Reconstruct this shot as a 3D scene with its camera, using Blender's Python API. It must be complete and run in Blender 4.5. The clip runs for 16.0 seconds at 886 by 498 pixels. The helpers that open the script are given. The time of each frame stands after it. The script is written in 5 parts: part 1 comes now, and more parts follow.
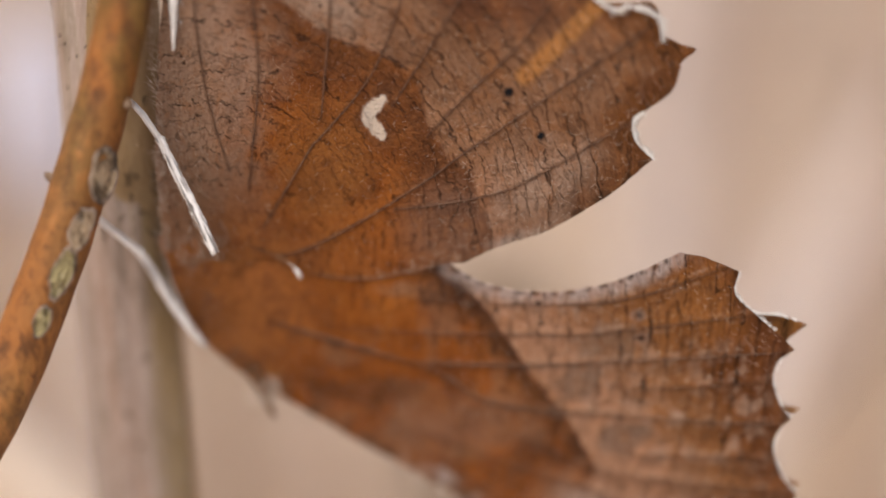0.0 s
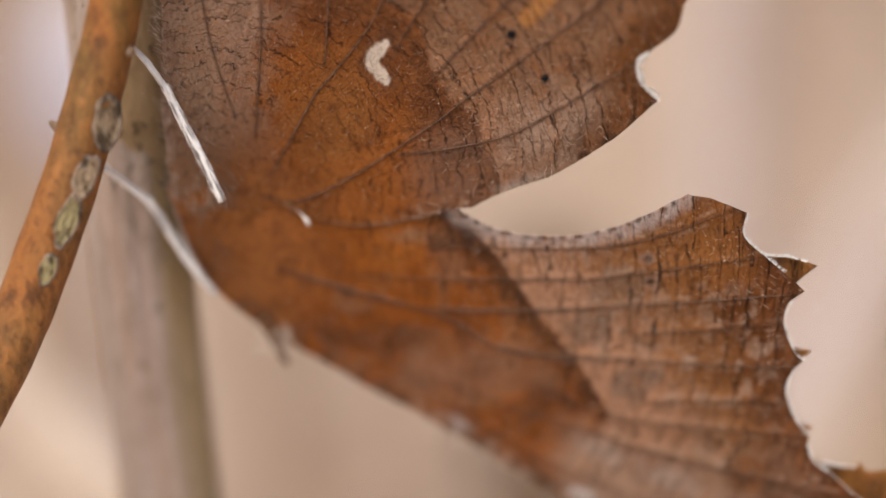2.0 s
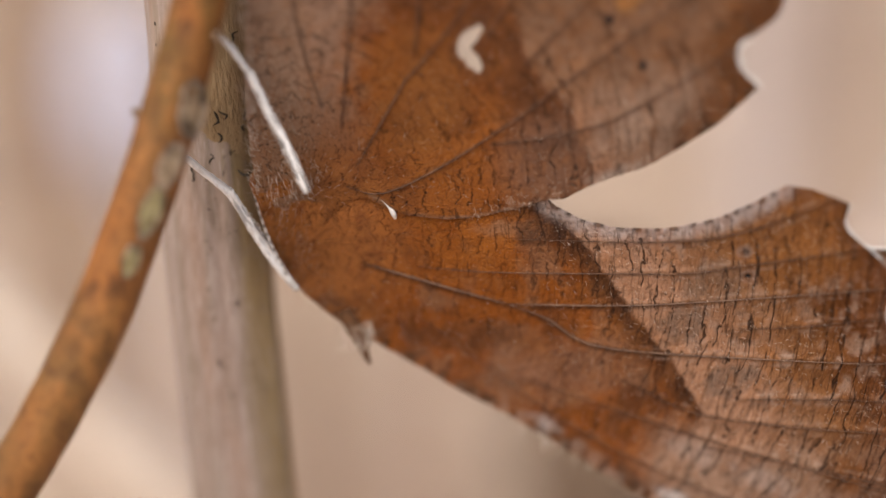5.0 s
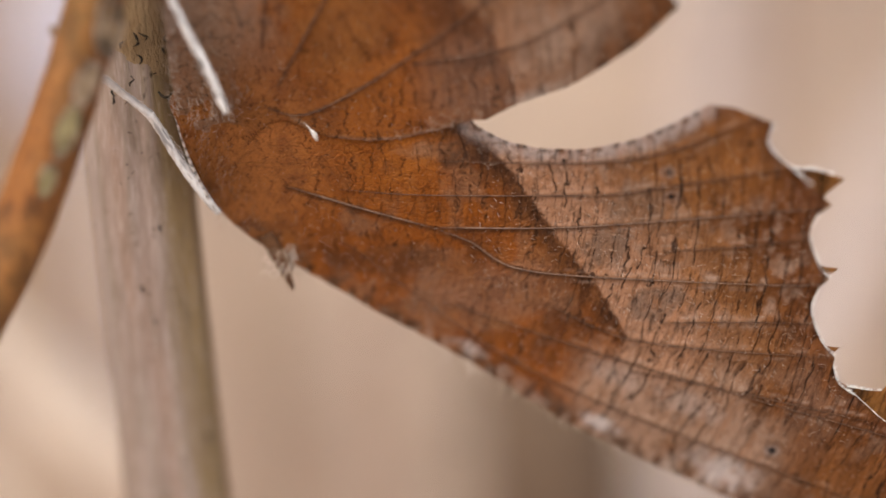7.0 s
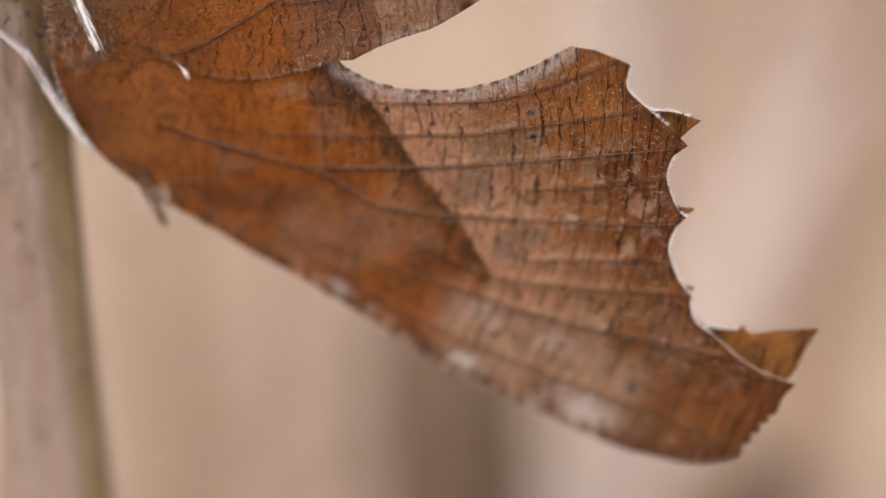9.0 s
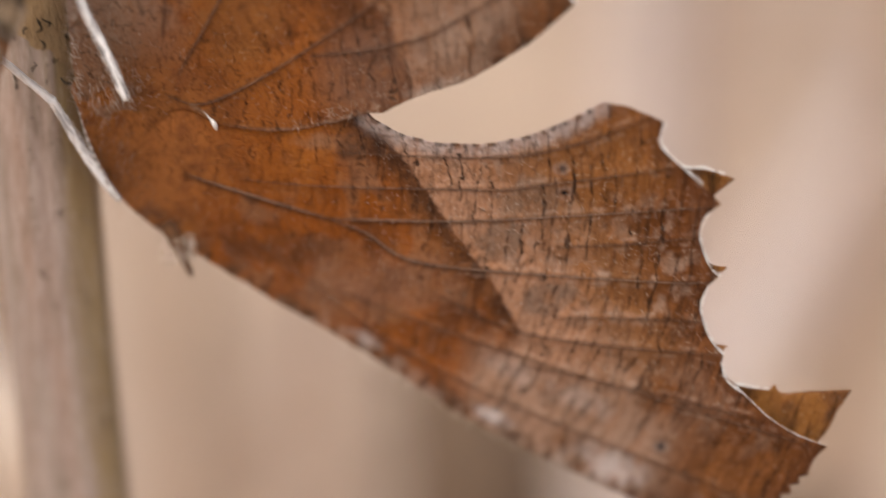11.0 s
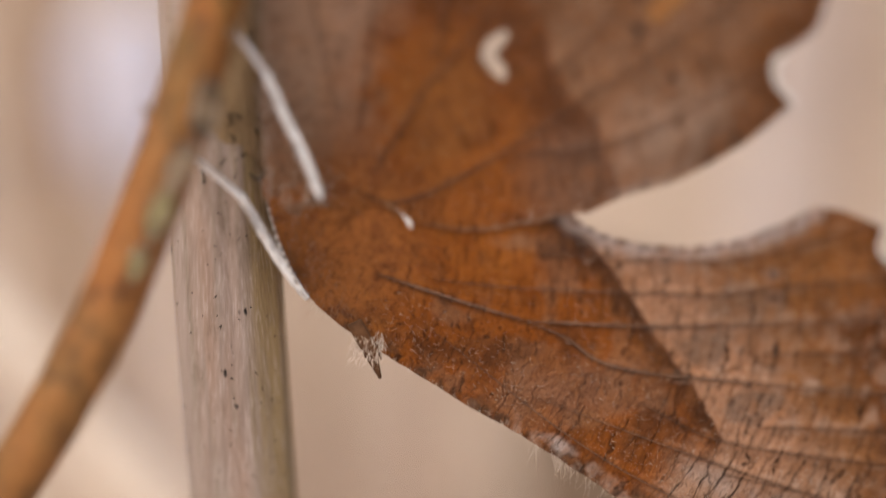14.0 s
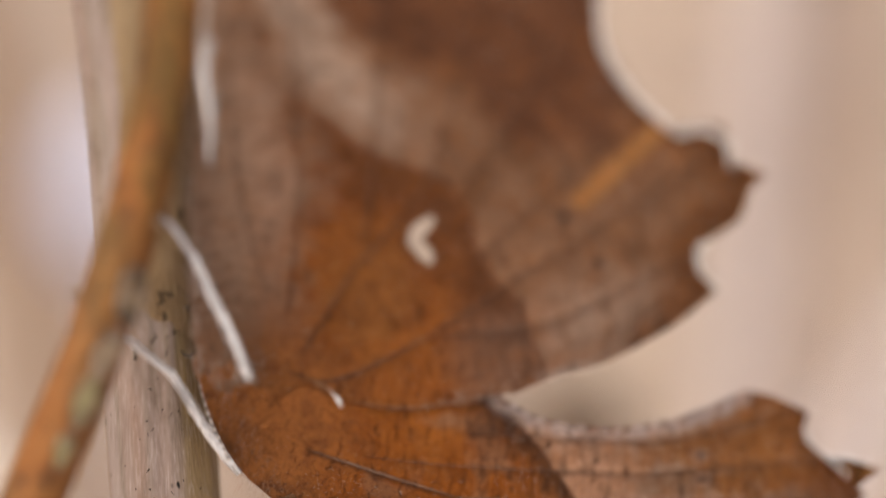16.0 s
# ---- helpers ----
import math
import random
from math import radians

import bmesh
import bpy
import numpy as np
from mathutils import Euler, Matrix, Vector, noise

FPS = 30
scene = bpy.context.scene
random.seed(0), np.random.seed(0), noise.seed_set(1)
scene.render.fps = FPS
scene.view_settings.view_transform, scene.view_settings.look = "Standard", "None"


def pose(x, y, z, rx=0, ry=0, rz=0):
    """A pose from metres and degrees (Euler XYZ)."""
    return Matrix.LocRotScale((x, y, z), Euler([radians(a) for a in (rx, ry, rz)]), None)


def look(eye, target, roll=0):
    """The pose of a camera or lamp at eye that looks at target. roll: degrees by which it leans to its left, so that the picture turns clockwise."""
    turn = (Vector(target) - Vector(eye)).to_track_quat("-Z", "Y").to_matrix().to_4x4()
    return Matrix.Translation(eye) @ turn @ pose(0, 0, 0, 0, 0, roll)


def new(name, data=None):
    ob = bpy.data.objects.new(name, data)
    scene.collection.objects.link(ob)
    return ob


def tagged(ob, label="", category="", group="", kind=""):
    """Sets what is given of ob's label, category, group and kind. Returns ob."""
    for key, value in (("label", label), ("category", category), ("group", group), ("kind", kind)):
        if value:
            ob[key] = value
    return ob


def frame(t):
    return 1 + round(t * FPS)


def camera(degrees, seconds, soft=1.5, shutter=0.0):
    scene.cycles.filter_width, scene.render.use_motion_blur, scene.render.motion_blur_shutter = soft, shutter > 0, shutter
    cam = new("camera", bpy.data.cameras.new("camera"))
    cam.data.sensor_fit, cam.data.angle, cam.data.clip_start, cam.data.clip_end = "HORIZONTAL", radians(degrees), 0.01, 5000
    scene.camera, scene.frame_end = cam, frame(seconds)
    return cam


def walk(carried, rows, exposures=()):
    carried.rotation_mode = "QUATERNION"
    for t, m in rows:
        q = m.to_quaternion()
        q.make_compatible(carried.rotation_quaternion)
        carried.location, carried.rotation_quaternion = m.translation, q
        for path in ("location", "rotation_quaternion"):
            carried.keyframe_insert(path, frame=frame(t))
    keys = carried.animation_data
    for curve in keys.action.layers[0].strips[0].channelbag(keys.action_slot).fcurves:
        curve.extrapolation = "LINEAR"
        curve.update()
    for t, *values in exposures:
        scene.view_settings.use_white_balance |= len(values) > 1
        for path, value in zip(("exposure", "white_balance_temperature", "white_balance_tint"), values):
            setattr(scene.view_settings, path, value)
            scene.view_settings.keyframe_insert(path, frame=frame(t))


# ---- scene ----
from mathutils import geometry

# All plan numbers are in millimetres: x to the right, y downwards, z away from the lens.
# The lens looks down on the stalk, so that the plan leans by LEAN against the level ground.
MM, HIGH, LEAN = 0.001, 0.24, -25.5
PLAN = Matrix.Translation((0, 0, HIGH)) @ pose(0, 0, 0, LEAN)
UNPLAN = PLAN.inverted()


def V(x, y, z):
    return PLAN @ Vector((x * MM, z * MM, -y * MM))


def to_plan(v):
    q = UNPLAN @ Vector(v)
    return (q.x / MM, -q.z / MM, q.y / MM)


def upright(x, y, z, high, lean=(0.0, 0.0)):
    """Plan points of an upright line through a plan point: from high mm above it down to the ground; lean in mm per mm."""
    c = V(x, y, z)
    out = []
    for h in (high, high * 0.5, 0.0, -c.z / MM * 0.4, -c.z / MM * 0.75, -c.z / MM - 1):
        out.append(to_plan(c + Vector((lean[0] * h * MM, lean[1] * h * MM, h * MM))))
    return out


# ---- camera ----
cam = camera(20.0, 16.0, 1.5, 0.5)
PATH = [
    (0, 0.10, -87.20, 4.03, 88.487, 0.503, -0.879),
    (0.5, 2.26, -88.74, 4.40, 87.581, 1.206, 0.344),
    (1, 1.46, -89.66, 4.40, 87.330, 1.258, 0.964),
    (1.5, 1.98, -87.99, 2.27, 87.968, 1.097, 0.856),
    (2, 3.17, -87.00, 2.66, 88.147, 1.176, 1.323),
    (2.5, 3.20, -86.11, 2.63, 88.309, 1.095, 1.888),
    (3, 1.94, -85.15, 1.89, 88.675, 1.039, 1.519),
    (3.2, 0.48, -84.43, 1.49, 88.784, 1.189, 1.242),
    (5.3, -0.79, -84.72, 1.10, 88.942, 1.093, 0.944),
    (5.5, -1.51, -85.03, 0.59, 88.927, 1.096, 0.476),
    (6, -0.46, -85.26, 0.20, 88.830, 1.157, 0.381),
    (6.5, -0.00, -84.32, -1.21, 88.656, 1.383, 0.546),
    (7, 1.41, -84.01, -0.94, 88.598, 1.213, 0.518),
    (7.5, 1.95, -84.71, -1.84, 88.728, 0.979, 0.357),
    (8, 2.63, -85.58, -1.61, 88.495, 0.883, -0.189),
    (8.5, 2.80, -86.03, -3.11, 88.608, 0.883, -0.843),
    (8.7, 3.84, -86.10, -3.44, 88.791, 0.782, -0.875),
    (10.8, 3.20, -85.37, -2.55, 88.904, 0.117, -0.782),
    (11, 3.79, -85.00, -1.62, 88.861, -0.077, -0.240),
    (11.5, 3.00, -84.52, -0.72, 88.650, -0.034, 0.972),
    (12, 1.47, -82.92, -0.12, 88.858, -0.204, 1.374),
    (12.5, -0.73, -82.32, -0.44, 89.008, -0.330, 1.196),
    (13, -0.68, -82.05, 0.31, 88.729, -0.140, 1.348),
    (13.5, -1.15, -81.97, 0.17, 88.888, -0.189, 1.136),
    (14, -1.03, -81.79, 0.99, 89.360, -0.628, 1.039),
    (14.5, -0.12, -81.87, 2.12, 89.703, -0.668, 1.176),
    (15, 0.74, -81.70, 3.07, 89.826, -0.680, 1.328),
    (15.5, 1.49, -82.25, 4.66, 89.925, -0.778, 1.467),
    (16, 1.70, -81.90, 6.24, 89.795, -0.640, 1.376),
]
walk(cam, [(t, PLAN @ pose(x * MM, y * MM, z * MM, rx, ry, rz)) for t, x, y, z, rx, ry, rz in PATH])
cam.data.dof.use_dof = True
cam.data.dof.focus_distance = 0.0848
cam.data.dof.aperture_fstop = 13.5
scene.view_settings.exposure = 0.0

# ---- light: an open, hazy sky with the sun behind thin cloud ----
world = bpy.data.worlds.new("sky")
scene.world = world
world.use_nodes = True
wn = world.node_tree
sky = wn.nodes.new("ShaderNodeTexSky")
sky.sky_type, sky.sun_disc = "NISHITA", False
sky.sun_elevation, sky.sun_rotation = radians(62), radians(-130)
sky.air_density, sky.dust_density, sky.ozone_density = 1.0, 5.0, 0.6
wn.nodes["Background"].inputs["Strength"].default_value = 0.135
wn.links.new(sky.outputs["Color"], wn.nodes["Background"].inputs["Color"])
sun = new("sun", bpy.data.lights.new("sun", "SUN"))
sun.data.energy, sun.data.angle, sun.data.color = 2.2, radians(50), (1.0, 0.91, 0.80)
sun.matrix_world = look((-0.16, -0.42, HIGH + 0.80), (0, 0, HIGH))


# ---- materials ----
def material(name, rough=0.7, spec=0.3):
    m = bpy.data.materials.new(name)
    m.use_nodes = True
    b = m.node_tree.nodes["Principled BSDF"]
    b.inputs["Roughness"].default_value = rough
    b.inputs["Specular IOR Level"].default_value = spec
    return m, m.node_tree, b


def node(nt, kind, **sets):
    n = nt.nodes.new(kind)
    for key, value in sets.items():
        n.inputs[key.replace("_", " ")].default_value = value
    return n


def mixed(nt, a, b, fac, how="MIX"):
    """Mix node for colours: sockets or plain colours."""
    n = nt.nodes.new("ShaderNodeMix")
    n.data_type, n.blend_type = "RGBA", how
    for slot, value in ((0, fac), (6, a), (7, b)):
        if isinstance(value, (int, float)):
            n.inputs[slot].default_value = value
        elif isinstance(value, tuple):
            n.inputs[slot].default_value = (*value, 1)
        else:
            nt.links.new(value, n.inputs[slot])
    return n.outputs[2]


def ramp(nt, source, a, b, lo=0.0, hi=1.0):
    n = nt.nodes.new("ShaderNodeMapRange")
    for slot, value in zip(("From Min", "From Max", "To Min", "To Max"), (a, b, lo, hi)):
        n.inputs[slot].default_value = value
    nt.links.new(source, n.inputs["Value"])
    return n.outputs["Result"]


def grain(nt, scale, detail=4.0, rough=0.55, stretch=(1, 1, 1), source="Object", attr=None, distort=0.0):
    """Noise over the object's own space (metres) or over a stored vector attribute (millimetres)."""
    if attr:
        c = nt.nodes.new("ShaderNodeAttribute")
        c.attribute_name = attr
        out = c.outputs["Vector"]
    else:
        out = nt.nodes.new("ShaderNodeTexCoord").outputs[source]
    m = nt.nodes.new("ShaderNodeMapping")
    m.inputs["Scale"].default_value = stretch
    n = node(nt, "ShaderNodeTexNoise", Scale=scale, Detail=detail, Roughness=rough, Distortion=distort)
    nt.links.new(out, m.inputs["Vector"])
    nt.links.new(m.outputs["Vector"], n.inputs["Vector"])
    return n.outputs["Fac"]


def bumped(nt, b, source, far, strength=0.5):
    n = node(nt, "ShaderNodeBump", Strength=strength, Distance=far)
    nt.links.new(source, n.inputs["Height"])
    nt.links.new(n.outputs["Normal"], b.inputs["Normal"])


def product(nt, a, b):
    n = nt.nodes.new("ShaderNodeMath")
    n.operation = "MULTIPLY"
    nt.links.new(a, n.inputs[0])
    nt.links.new(b, n.inputs[1])
    return n.outputs[0]


def crackle(nt, stretch, half):
    """A network of thin lines over the wing's fan, drawn out across the veins."""
    c = nt.nodes.new("ShaderNodeAttribute")
    c.attribute_name = "fan"
    m = nt.nodes.new("ShaderNodeMapping")
    m.inputs["Scale"].default_value = stretch
    nt.links.new(c.outputs["Vector"], m.inputs["Vector"])
    wob = node(nt, "ShaderNodeTexNoise", Scale=2.2, Detail=3.0, Roughness=0.6)
    nt.links.new(m.outputs["Vector"], wob.inputs["Vector"])
    add = nt.nodes.new("ShaderNodeVectorMath")
    add.operation = "MULTIPLY_ADD"
    add.inputs[1].default_value = (0.7, 0.7, 0.0)
    nt.links.new(wob.outputs["Color"], add.inputs[0])
    nt.links.new(m.outputs["Vector"], add.inputs[2])
    v = nt.nodes.new("ShaderNodeTexVoronoi")
    v.feature = "DISTANCE_TO_EDGE"
    v.inputs["Scale"].default_value = 1.0
    nt.links.new(add.outputs[0], v.inputs["Vector"])
    return ramp(nt, v.outputs["Distance"], half, half * 0.2, 0.0, 1.0)


def maths(nt, op, a, b=None):
    """A math node over sockets or plain numbers."""
    n = nt.nodes.new("ShaderNodeMath")
    n.operation = op
    for slot, value in enumerate((a, b)):
        if isinstance(value, (int, float)):
            n.inputs[slot].default_value = value
        elif value is not None:
            nt.links.new(value, n.inputs[slot])
    return n.outputs[0]


def strokes(nt, along, across, half, keep, seed):
    """Short broken creases that cross the wing's fan between neighbouring veins; half: half their width in mm."""
    fan = nt.nodes.new("ShaderNodeAttribute")
    fan.attribute_name = "fan"
    xyz = nt.nodes.new("ShaderNodeSeparateXYZ")
    nt.links.new(fan.outputs["Vector"], xyz.inputs[0])
    wave = grain(nt, 1.0, 3.0, 0.6, (1.3, 0.8, 1.0), attr="fan")
    bend = grain(nt, 1.0, 2.0, 0.5, (0.7, 0.5, 1.0), attr="fan")
    cell = maths(nt, "FLOOR", maths(nt, "ADD", maths(nt, "MULTIPLY", xyz.outputs["Y"], across), maths(nt, "MULTIPLY", bend, 2.4)))
    jump = nt.nodes.new("ShaderNodeTexWhiteNoise")
    jump.noise_dimensions = "1D"
    nt.links.new(maths(nt, "ADD", cell, seed), jump.inputs["W"])
    u = maths(nt, "ADD", maths(nt, "MULTIPLY", xyz.outputs["X"], along), maths(nt, "MULTIPLY", wave, 2.2))
    u = maths(nt, "ADD", u, maths(nt, "MULTIPLY", jump.outputs["Value"], 7.0))
    both = nt.nodes.new("ShaderNodeCombineXYZ")
    nt.links.new(maths(nt, "FLOOR", u), both.inputs[0])
    nt.links.new(cell, both.inputs[1])
    pick = nt.nodes.new("ShaderNodeTexWhiteNoise")
    pick.noise_dimensions = "2D"
    nt.links.new(both.outputs[0], pick.inputs["Vector"])
    far = maths(nt, "ABSOLUTE", maths(nt, "SUBTRACT", maths(nt, "FRACT", u), 0.5))
    line = ramp(nt, far, half * along, half * along * 0.25, 0.0, 1.0)
    fade = grain(nt, 1.0, 2.0, 0.6, (2.2, 2.6, 1.0), attr="fan")
    line = product(nt, line, ramp(nt, pick.outputs["Value"], keep, keep - 0.35, 0.0, 1.0))
    return product(nt, line, ramp(nt, fade, 0.36, 0.46, 0.0, 1.0))


def wing_material():
    m, nt, b = material("wing_scales", 0.60, 0.14)
    pig = nt.nodes.new("ShaderNodeAttribute")
    pig.attribute_name = "pigment"
    much = pig.outputs["Alpha"]
    patch = grain(nt, 1.1, 3.0, 0.6, attr="fan")
    fine = grain(nt, 5.5, 3.0, 0.7, attr="fan")
    speck = grain(nt, 15.0, 2.0, 0.6, attr="fan")
    cloud = grain(nt, 0.75, 4.0, 0.65, attr="fan")
    dust = grain(nt, 1.7, 4.0, 0.65, (1.0, 0.8, 1.0), attr="fan", distort=0.6)
    glint = grain(nt, 1.0, 2.0, 0.5, (9.0, 22.0, 1.0), attr="fan")
    long_lines = strokes(nt, 1.9, 0.75, 0.036, 0.90, 3.0)
    short_lines = strokes(nt, 3.6, 1.7, 0.026, 0.80, 11.0)
    net = product(nt, crackle(nt, (2.8, 1.0, 1.0), 0.042), ramp(nt, patch, 0.46, 0.60, 0.0, 1.0))
    c = mixed(nt, pig.outputs["Color"], (0.47, 0.170, 0.030), ramp(nt, cloud, 0.54, 0.74, 0.0, 0.26))
    c = mixed(nt, c, (0.095, 0.034, 0.013), ramp(nt, cloud, 0.45, 0.30, 0.0, 0.42))
    c = mixed(nt, c, (0.37, 0.140, 0.042), ramp(nt, dust, 0.50, 0.66, 0.0, 0.42))
    c = mixed(nt, c, (0.075, 0.028, 0.012), ramp(nt, fine, 0.47, 0.30, 0.0, 0.55))
    c = mixed(nt, c, (0.47, 0.25, 0.14), product(nt, much, ramp(nt, speck, 0.54, 0.74, 0.0, 0.34)))
    c = mixed(nt, c, (0.055, 0.022, 0.011), product(nt, much, ramp(nt, speck, 0.44, 0.28, 0.0, 0.40)))
    c = mixed(nt, c, (0.040, 0.016, 0.008), product(nt, much, ramp(nt, net, 0.0, 1.0, 0.0, 0.55)))
    c = mixed(nt, c, (0.034, 0.014, 0.007), product(nt, much, ramp(nt, short_lines, 0.0, 1.0, 0.0, 0.55)))
    c = mixed(nt, c, (0.024, 0.010, 0.006), product(nt, much, long_lines))
    # glints of the scale hairs, painted into the colour as short pale strokes
    c = mixed(nt, c, (0.64, 0.50, 0.40), product(nt, much, ramp(nt, glint, 0.67, 0.75, 0.0, 0.80)))
    # black dots and white marks stay clean
    tone = nt.nodes.new("ShaderNodeSeparateColor")
    nt.links.new(pig.outputs["Color"], tone.inputs[0])
    c = mixed(nt, c, pig.outputs["Color"], ramp(nt, tone.outputs["Red"], 0.050, 0.020, 0.0, 1.0))
    c = mixed(nt, c, pig.outputs["Color"], ramp(nt, tone.outputs["Green"], 0.48, 0.58, 0.0, 0.85))
    nt.links.new(c, b.inputs["Base Color"])
    high = maths(nt, "SUBTRACT", ramp(nt, fine, 0.3, 0.7, 0.0, 1.0), maths(nt, "MULTIPLY", maths(nt, "MAXIMUM", long_lines, net), 0.9))
    high = maths(nt, "ADD", high, maths(nt, "MULTIPLY", speck, 0.5))
    bumped(nt, b, high, 0.00008, 0.9)
    # some daylight shines through the membrane
    through_light = nt.nodes.new("ShaderNodeBsdfTranslucent")
    nt.links.new(c, through_light.inputs["Color"])
    blend = nt.nodes.new("ShaderNodeMixShader")
    blend.inputs[0].default_value = 0.24
    nt.links.new(b.outputs[0], blend.inputs[1])
    nt.links.new(through_light.outputs[0], blend.inputs[2])
    nt.links.new(blend.outputs[0], nt.nodes["Material Output"].inputs["Surface"])
    return m


def plain_material(name, colour, other, scale, rough=0.8, spec=0.2, stretch=(1, 1, 1), bump=0.00004, amount=1.0):
    m, nt, b = material(name, rough, spec)
    big, fine = grain(nt, scale, 4.0, 0.6, stretch), grain(nt, scale * 6, 3.0, 0.65, stretch)
    c = mixed(nt, colour, other, ramp(nt, big, 0.35, 0.68, 0.0, amount))
    c = mixed(nt, c, tuple(v * 0.45 for v in other), ramp(nt, fine, 0.55, 0.75, 0.0, 0.5))
    nt.links.new(c, b.inputs["Base Color"])
    bumped(nt, b, fine, bump, 0.7)
    return m


def stalk_material():
    m, nt, b = material("dry_stalk_skin", 0.72, 0.2)
    pig = nt.nodes.new("ShaderNodeAttribute")
    pig.attribute_name = "pigment"
    lines = grain(nt, 2600, 3.0, 0.6, (1, 1, 0.03))
    fleck = grain(nt, 1700, 2.0, 0.5, (1, 1, 0.45))
    dirt = grain(nt, 900, 4.0, 0.7, (1, 1, 0.35))
    thread = grain(nt, 11000, 3.0, 0.6, (1, 1, 0.03))
    c = mixed(nt, pig.outputs["Color"], (0.17, 0.11, 0.08), ramp(nt, lines, 0.52, 0.72, 0.0, 0.40))
    c = mixed(nt, c, (0.20, 0.13, 0.10), ramp(nt, thread, 0.52, 0.66, 0.0, 0.28))
    c = mixed(nt, c, (0.66, 0.56, 0.52), ramp(nt, thread, 0.46, 0.32, 0.0, 0.35))
    c = mixed(nt, c, (0.15, 0.11, 0.07), ramp(nt, dirt, 0.55, 0.75, 0.0, 0.6))
    c = mixed(nt, c, (0.012, 0.010, 0.009), ramp(nt, fleck, 0.69, 0.73))
    nt.links.new(c, b.inputs["Base Color"])
    bumped(nt, b, lines, 0.00015, 0.7)
    return m


def stem_material():
    m, nt, b = material("orange_bark", 0.62, 0.3)
    big = grain(nt, 420, 4.0, 0.6, (1, 1, 0.35))
    fine = grain(nt, 5200, 3.0, 0.7, (1, 1, 0.6))
    mid = grain(nt, 1500, 4.0, 0.65, (1, 1, 0.45))
    c = mixed(nt, (0.350, 0.128, 0.030), (0.200, 0.072, 0.018), ramp(nt, big, 0.40, 0.62))
    c = mixed(nt, c, (0.17, 0.105, 0.035), ramp(nt, grain(nt, 130, 3.0, 0.6, (1, 1, 0.5)), 0.46, 0.62, 0.0, 0.8))
    place = nt.nodes.new("ShaderNodeSeparateXYZ")
    nt.links.new(nt.nodes.new("ShaderNodeTexCoord").outputs["Object"], place.inputs[0])
    streak = grain(nt, 1300, 3.0, 0.6, (1, 1, 0.12))
    c = mixed(nt, c, (0.105, 0.085, 0.022), product(nt, ramp(nt, place.outputs["Z"], 0.2435, 0.2500, 0.0, 1.0), ramp(nt, streak, 0.40, 0.60, 0.10, 0.62)))
    c = mixed(nt, c, (0.45, 0.18, 0.05), ramp(nt, mid, 0.52, 0.66, 0.0, 0.50))
    c = mixed(nt, c, (0.10, 0.038, 0.012), ramp(nt, mid, 0.47, 0.34, 0.0, 0.85))
    c = mixed(nt, c, (0.52, 0.25, 0.09), ramp(nt, fine, 0.58, 0.72, 0.0, 0.30))
    c = mixed(nt, c, (0.09, 0.038, 0.014), ramp(nt, fine, 0.44, 0.34, 0.0, 0.7))
    nt.links.new(c, b.inputs["Base Color"])
    bumped(nt, b, mid, 0.00022, 1.0)
    return m


WING = wing_material()
STALK = stalk_material()
STEM = stem_material()
SHEATH = plain_material("brown_sheath", (0.30, 0.200, 0.105), (0.42, 0.30, 0.175), 900, 0.75, 0.2, (1, 1, 0.35), 0.0002)
CRACK = plain_material("black_crack", (0.030, 0.023, 0.017), (0.055, 0.042, 0.030), 2000)


def leg_material():
    m, nt, b = material("pale_leg_scales", 0.5, 0.3)
    pig = nt.nodes.new("ShaderNodeAttribute")
    pig.attribute_name = "pigment"
    fine = grain(nt, 9000, 3.0, 0.6, (1.5, 1.5, 0.25))
    c = mixed(nt, pig.outputs["Color"], (0.45, 0.40, 0.37), ramp(nt, fine, 0.52, 0.70, 0.0, 0.55))
    nt.links.new(c, b.inputs["Base Color"])
    bumped(nt, b, fine, 0.00006, 0.8)
    return m


LEG = leg_material()
FLAKE = plain_material("pale_loose_scales", (0.88, 0.86, 0.84), (0.60, 0.54, 0.50), 2600, 0.55, 0.3)
FUR = plain_material("brown_fur", (0.16, 0.085, 0.045), (0.28, 0.17, 0.10), 1500, 0.85, 0.15)
UMBERFUR = plain_material("dark_fur", (0.15, 0.07, 0.032), (0.08, 0.04, 0.02), 2500, 0.85, 0.15)
HAIR = plain_material("pale_hair", (0.76, 0.64, 0.54), (0.50, 0.35, 0.24), 900, 0.5, 0.4)
DOWN = plain_material("greyish_down", (0.46, 0.31, 0.22), (0.34, 0.19, 0.11), 900, 0.6, 0.3)
MAINVEIN = plain_material("greyish_vein", (0.115, 0.062, 0.040), (0.24, 0.14, 0.09), 2500, 0.45, 0.4)
VEIN = plain_material("dark_vein", (0.075, 0.034, 0.020), (0.22, 0.11, 0.06), 2500, 0.5, 0.35)
WHITE = plain_material("white_fringe", (0.92, 0.90, 0.87), (0.82, 0.77, 0.72), 1500, 0.6, 0.3)


def scar_material():
    m, nt, b = material("corky_scar", 0.8, 0.2)
    pig = nt.nodes.new("ShaderNodeAttribute")
    pig.attribute_name = "pigment"
    fine = grain(nt, 6000, 4.0, 0.65, (1, 1, 0.5))
    c = mixed(nt, pig.outputs["Color"], (0.10, 0.06, 0.035), ramp(nt, fine, 0.50, 0.66, 0.0, 0.75))
    c = mixed(nt, c, (0.50, 0.42, 0.34), ramp(nt, fine, 0.44, 0.30, 0.0, 0.6))
    nt.links.new(c, b.inputs["Base Color"])
    bumped(nt, b, fine, 0.0002, 0.9)
    return m


